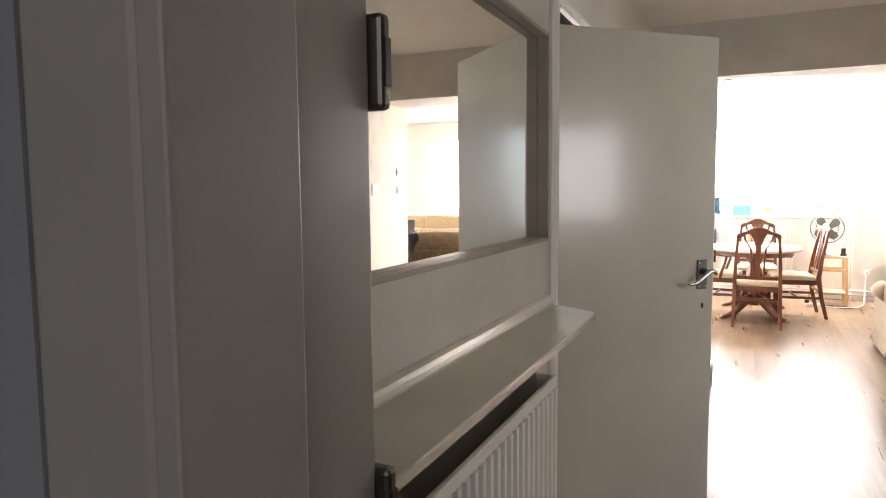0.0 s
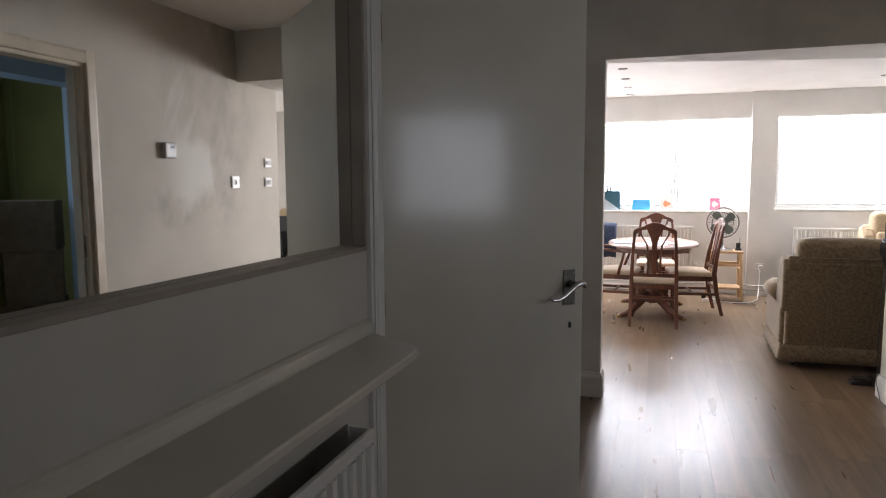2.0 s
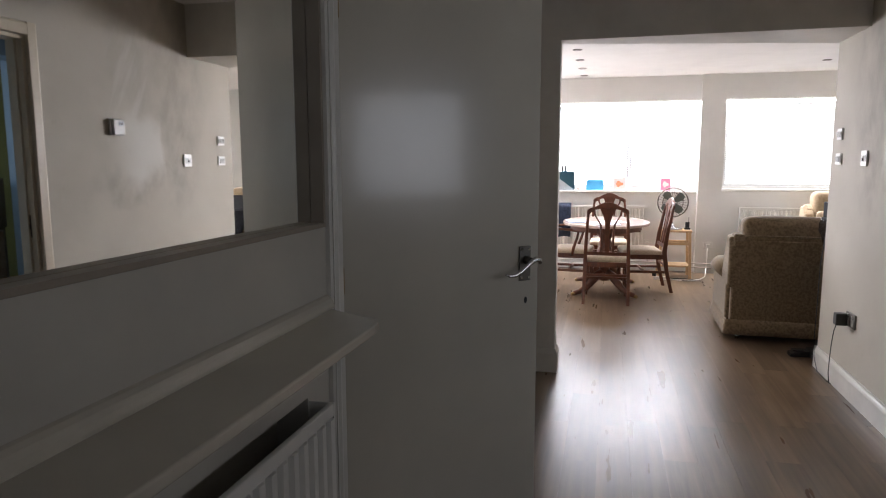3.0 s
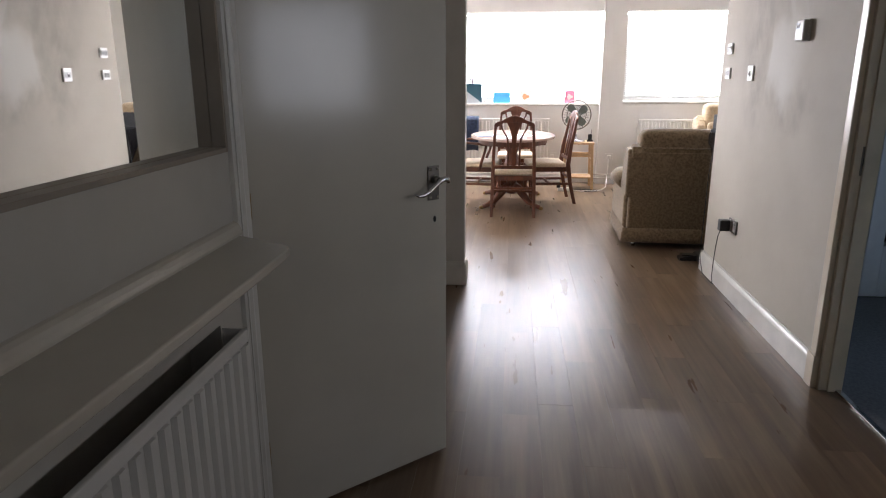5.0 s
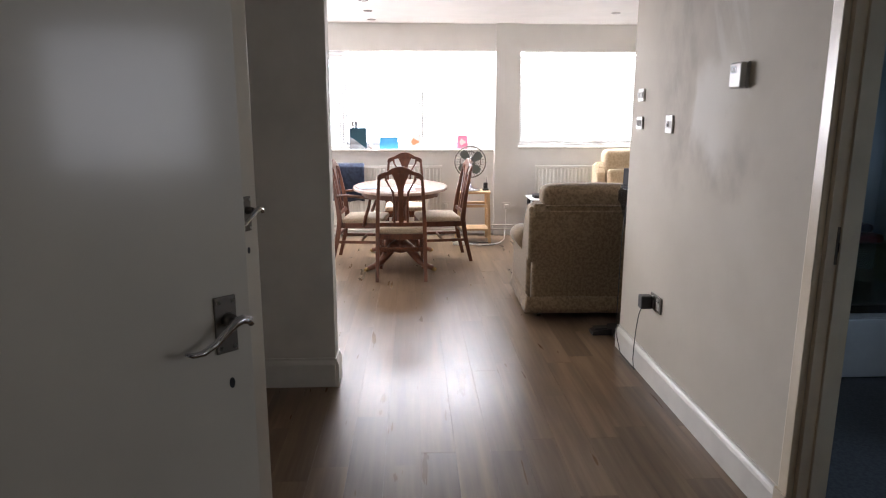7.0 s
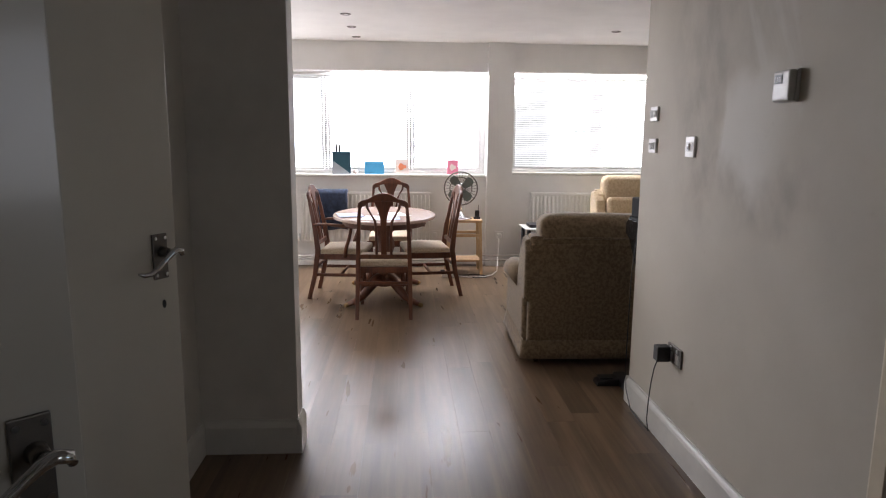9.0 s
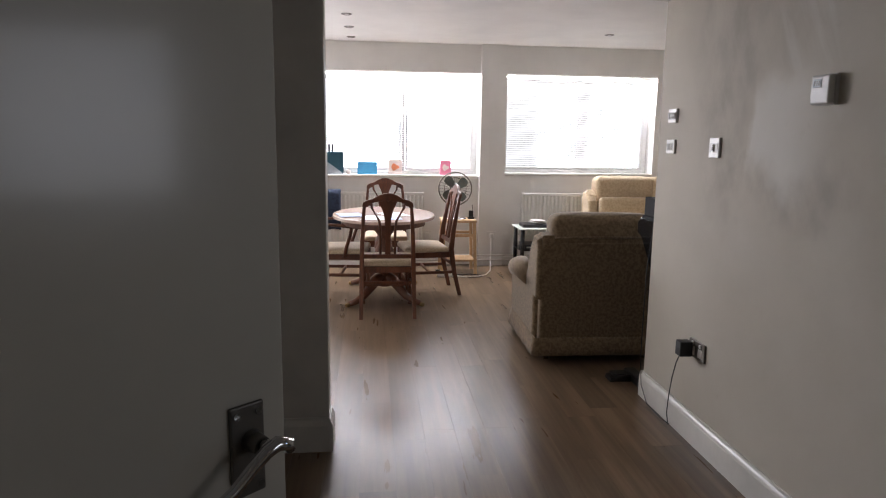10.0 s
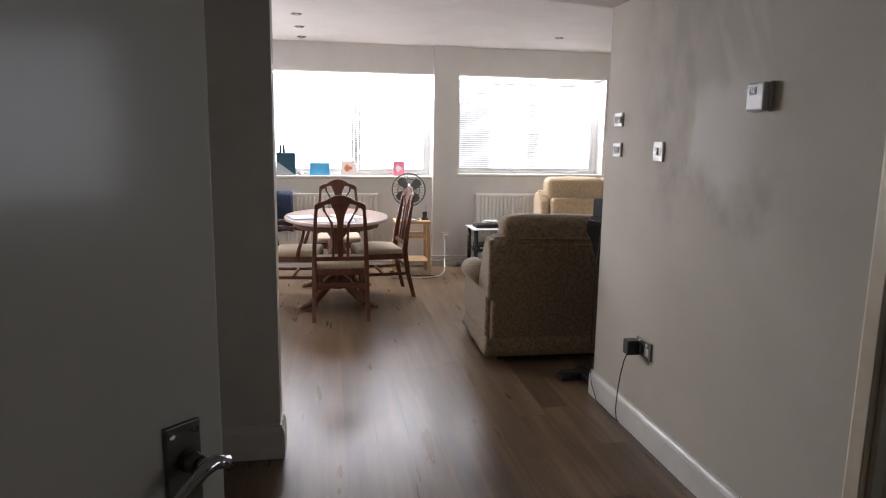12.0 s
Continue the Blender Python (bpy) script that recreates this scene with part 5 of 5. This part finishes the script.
# ---- ceiling lights, bedroom ----
def downlight(x, y, z):
    d = thing("ceiling_light", "small round chrome recessed ceiling light", "ceiling light", pose(x, y, z), "recessed ceiling lights")
    shade(part("rim", bm_lathe([(0.045, 0.0), (0.045, -0.004), (0.036, -0.007), (0.028, -0.003), (0.028, 0.0)], 20), M_STEEL, d))
    part("lens", bm_tube([(0, 0, 0.0), (0, 0, -0.002)], 0.027, 16), M_LAMPGLASS, d)
    return d


def carton(x, y, z, w, d, h, angle, label, tape=True):
    b = thing("cardboard_box", label, "box", pose(x, y, z, 0, 0, angle), "stored cardboard boxes")
    part("body", bm_box(-w / 2, w / 2, -d / 2, d / 2, 0, h, 0.004), M_CARDBOARD, b)
    part("flap", bm_box(-w / 2, w / 2, -d / 2, -0.002, h, h + 0.004, 0.001), M_CARDBOARD, b)
    part("flap", bm_box(-w / 2, w / 2, 0.002, d / 2, h, h + 0.004, 0.001), M_CARDBOARD, b)
    part("label_strip", bm_box(-w / 2 + 0.05, -w / 2 + 0.15, -d / 2 - 0.002, -d / 2, h * 0.25, h * 0.45), M_WHITECARD, b, "white paper label")
    for k in range(2):
        part("print_bar", bm_box(-w * 0.25, w * 0.3, -d / 2 - 0.0015, -d / 2, h * (0.62 + 0.12 * k), h * (0.68 + 0.12 * k)), M_BLACK, b)


def build_ceiling_lights():
    for y in (6.35, 6.96, 7.60, 8.24, 8.86):
        downlight(-0.037, y, CL)
    for y in (6.35, 8.24):
        downlight(2.473, y, CL)


def build_bedroom():
    bed = thing("divan_bed", "divan bed with white base and dark green cover", "bed")
    part("base", bm_box(2.30, 3.10, 4.68, 5.05, 0.0, 0.36, 0.01), M_WHITECARD, bed, "white base")
    part("mattress", bm_pad(2.28, 3.12, 4.68, 5.06, 0.40, 0.74, 0.05, 0.02), M_GREEN, bed, "dark green cover")
    part("plinth", bm_box(2.30, 3.10, 4.69, 5.05, 0.36, 0.405), M_BLACK, bed)
    cl = thing("folded_clothes", "dark red and black folded clothes on the bed", "clothes")
    part("garment", bm_pad(2.5, 2.96, 4.70, 4.98, 0.75, 0.80, 0.02, 0.015), M_RED, cl)
    part("garment", bm_pad(2.46, 2.90, 4.71, 4.98, 0.81, 0.855, 0.02, 0.015), M_NAVY, cl, "black folded cloth")
    carton(3.62, 4.55, 0, 0.5, 0.42, 0.42, 48, "brown cardboard box on the floor of the store corner")
    carton(3.62, 4.56, 0.425, 0.48, 0.40, 0.42, 44, "brown cardboard box stacked on another")
    carton(3.62, 4.55, 0.85, 0.46, 0.40, 0.40, 50, "brown cardboard box at the top of a stack")
    carton(3.80, 4.02, 0, 0.5, 0.45, 0.5, 40, "brown cardboard box on the floor of the store corner")
    carton(3.80, 4.02, 0.505, 0.46, 0.42, 0.45, 46, "brown cardboard box stacked on another")
    carton(3.80, 4.02, 0.96, 0.42, 0.38, 0.30, 42, "brown cardboard box at the top of a stack")
    carton(3.15, 3.85, 0, 0.5, 0.4, 0.42, 38, "open brown cardboard box with a pale label")
    gd = thing("glazed_door", "white framed glazed wardrobe door with a bar handle", "door", pose(0, 4.62, 0))
    part("stile", bm_box(2.50, 2.60, 0, 0.04, 0.012, 2.0, 0.004), M_UPVC, gd)
    part("stile", bm_box(3.05, 3.165, 0, 0.04, 0.012, 2.0, 0.004), M_UPVC, gd)
    part("bottom_rail", bm_box(2.60, 3.05, 0, 0.04, 0.012, 0.345, 0.004), M_UPVC, gd)
    part("top_rail", bm_box(2.60, 3.05, 0, 0.04, 1.905, 2.0, 0.004), M_UPVC, gd)
    part("pane", bm_box(2.60, 3.05, 0.016, 0.022, 0.345, 1.905), M_GLASS, gd)
    shade(part("bar_handle", bm_tube([(2.53, 0.0, 1.03), (2.53, -0.03, 1.04), (2.53, -0.03, 1.27), (2.53, 0.0, 1.28)], 0.008, 8), M_STEEL, gd))
    for z in (0.25, 1.75):
        part("hinge", bm_box(3.145, 3.165, -0.008, 0.0, z, z + 0.09, 0.002), M_STEEL, gd)


# ---- floor planks, last ----
def build_planks():
    w, ln = 0.152, 0.915
    me = mesh_of("plank", bm_box(-w / 2 + 0.0002, w / 2 - 0.0002, -ln / 2 + 0.0003, ln / 2 - 0.0003, -0.004, 0.0), M_PLANK)
    rnd = random.Random(11)
    floor = bpy.data.objects["floor"]
    rest = bmesh.new()
    i = -20
    while i * w < 4.5:
        x = 0.035 + i * w
        off = (i * 0.37 + 0.13 * ((i * 7) % 3)) % 1 * ln
        y = -0.3 + off
        while y < 9.6:
            hall = XW - 0.05 < x < XE + 0.06 and y < 4.9
            living = y > (4.3 if XW < x < XE else 5.1) and -3.0 < x < 4.5
            if (hall or living) and y > 0.3:
                near = hall or (-0.9 < x < 2.2)
                if near:
                    ob = new("plank", me)
                    ob.parent = floor
                    ob.matrix_local = pose(x, y, 0.0, rnd.uniform(-0.02, 0.02) + (0.12 if rnd.random() < 0.10 else 0), rnd.uniform(-0.05, 0.05), 0)
                else:
                    bm_box(x - w / 2 + 0.0005, x + w / 2 - 0.0005, y - ln / 2, y + ln / 2 - 0.001, -0.004, 0.0, bm=rest)
            y += ln
        i += 1
    tagged(part("plank", rest, M_PLANK, floor), kind="stuff")


build_structure()
build_doors()
build_mirror()
radiator("radiator", 1.32, 0.627, pose(-0.47, 1.905, 0.13, 0, 0, -90), "white ribbed panel radiator under the hall shelf", 0.085, 0.05, False)
build_wall_fittings()
build_dining()
build_windows()
build_fan()
build_seating()
build_ceiling_lights()
build_bedroom()
build_planks()
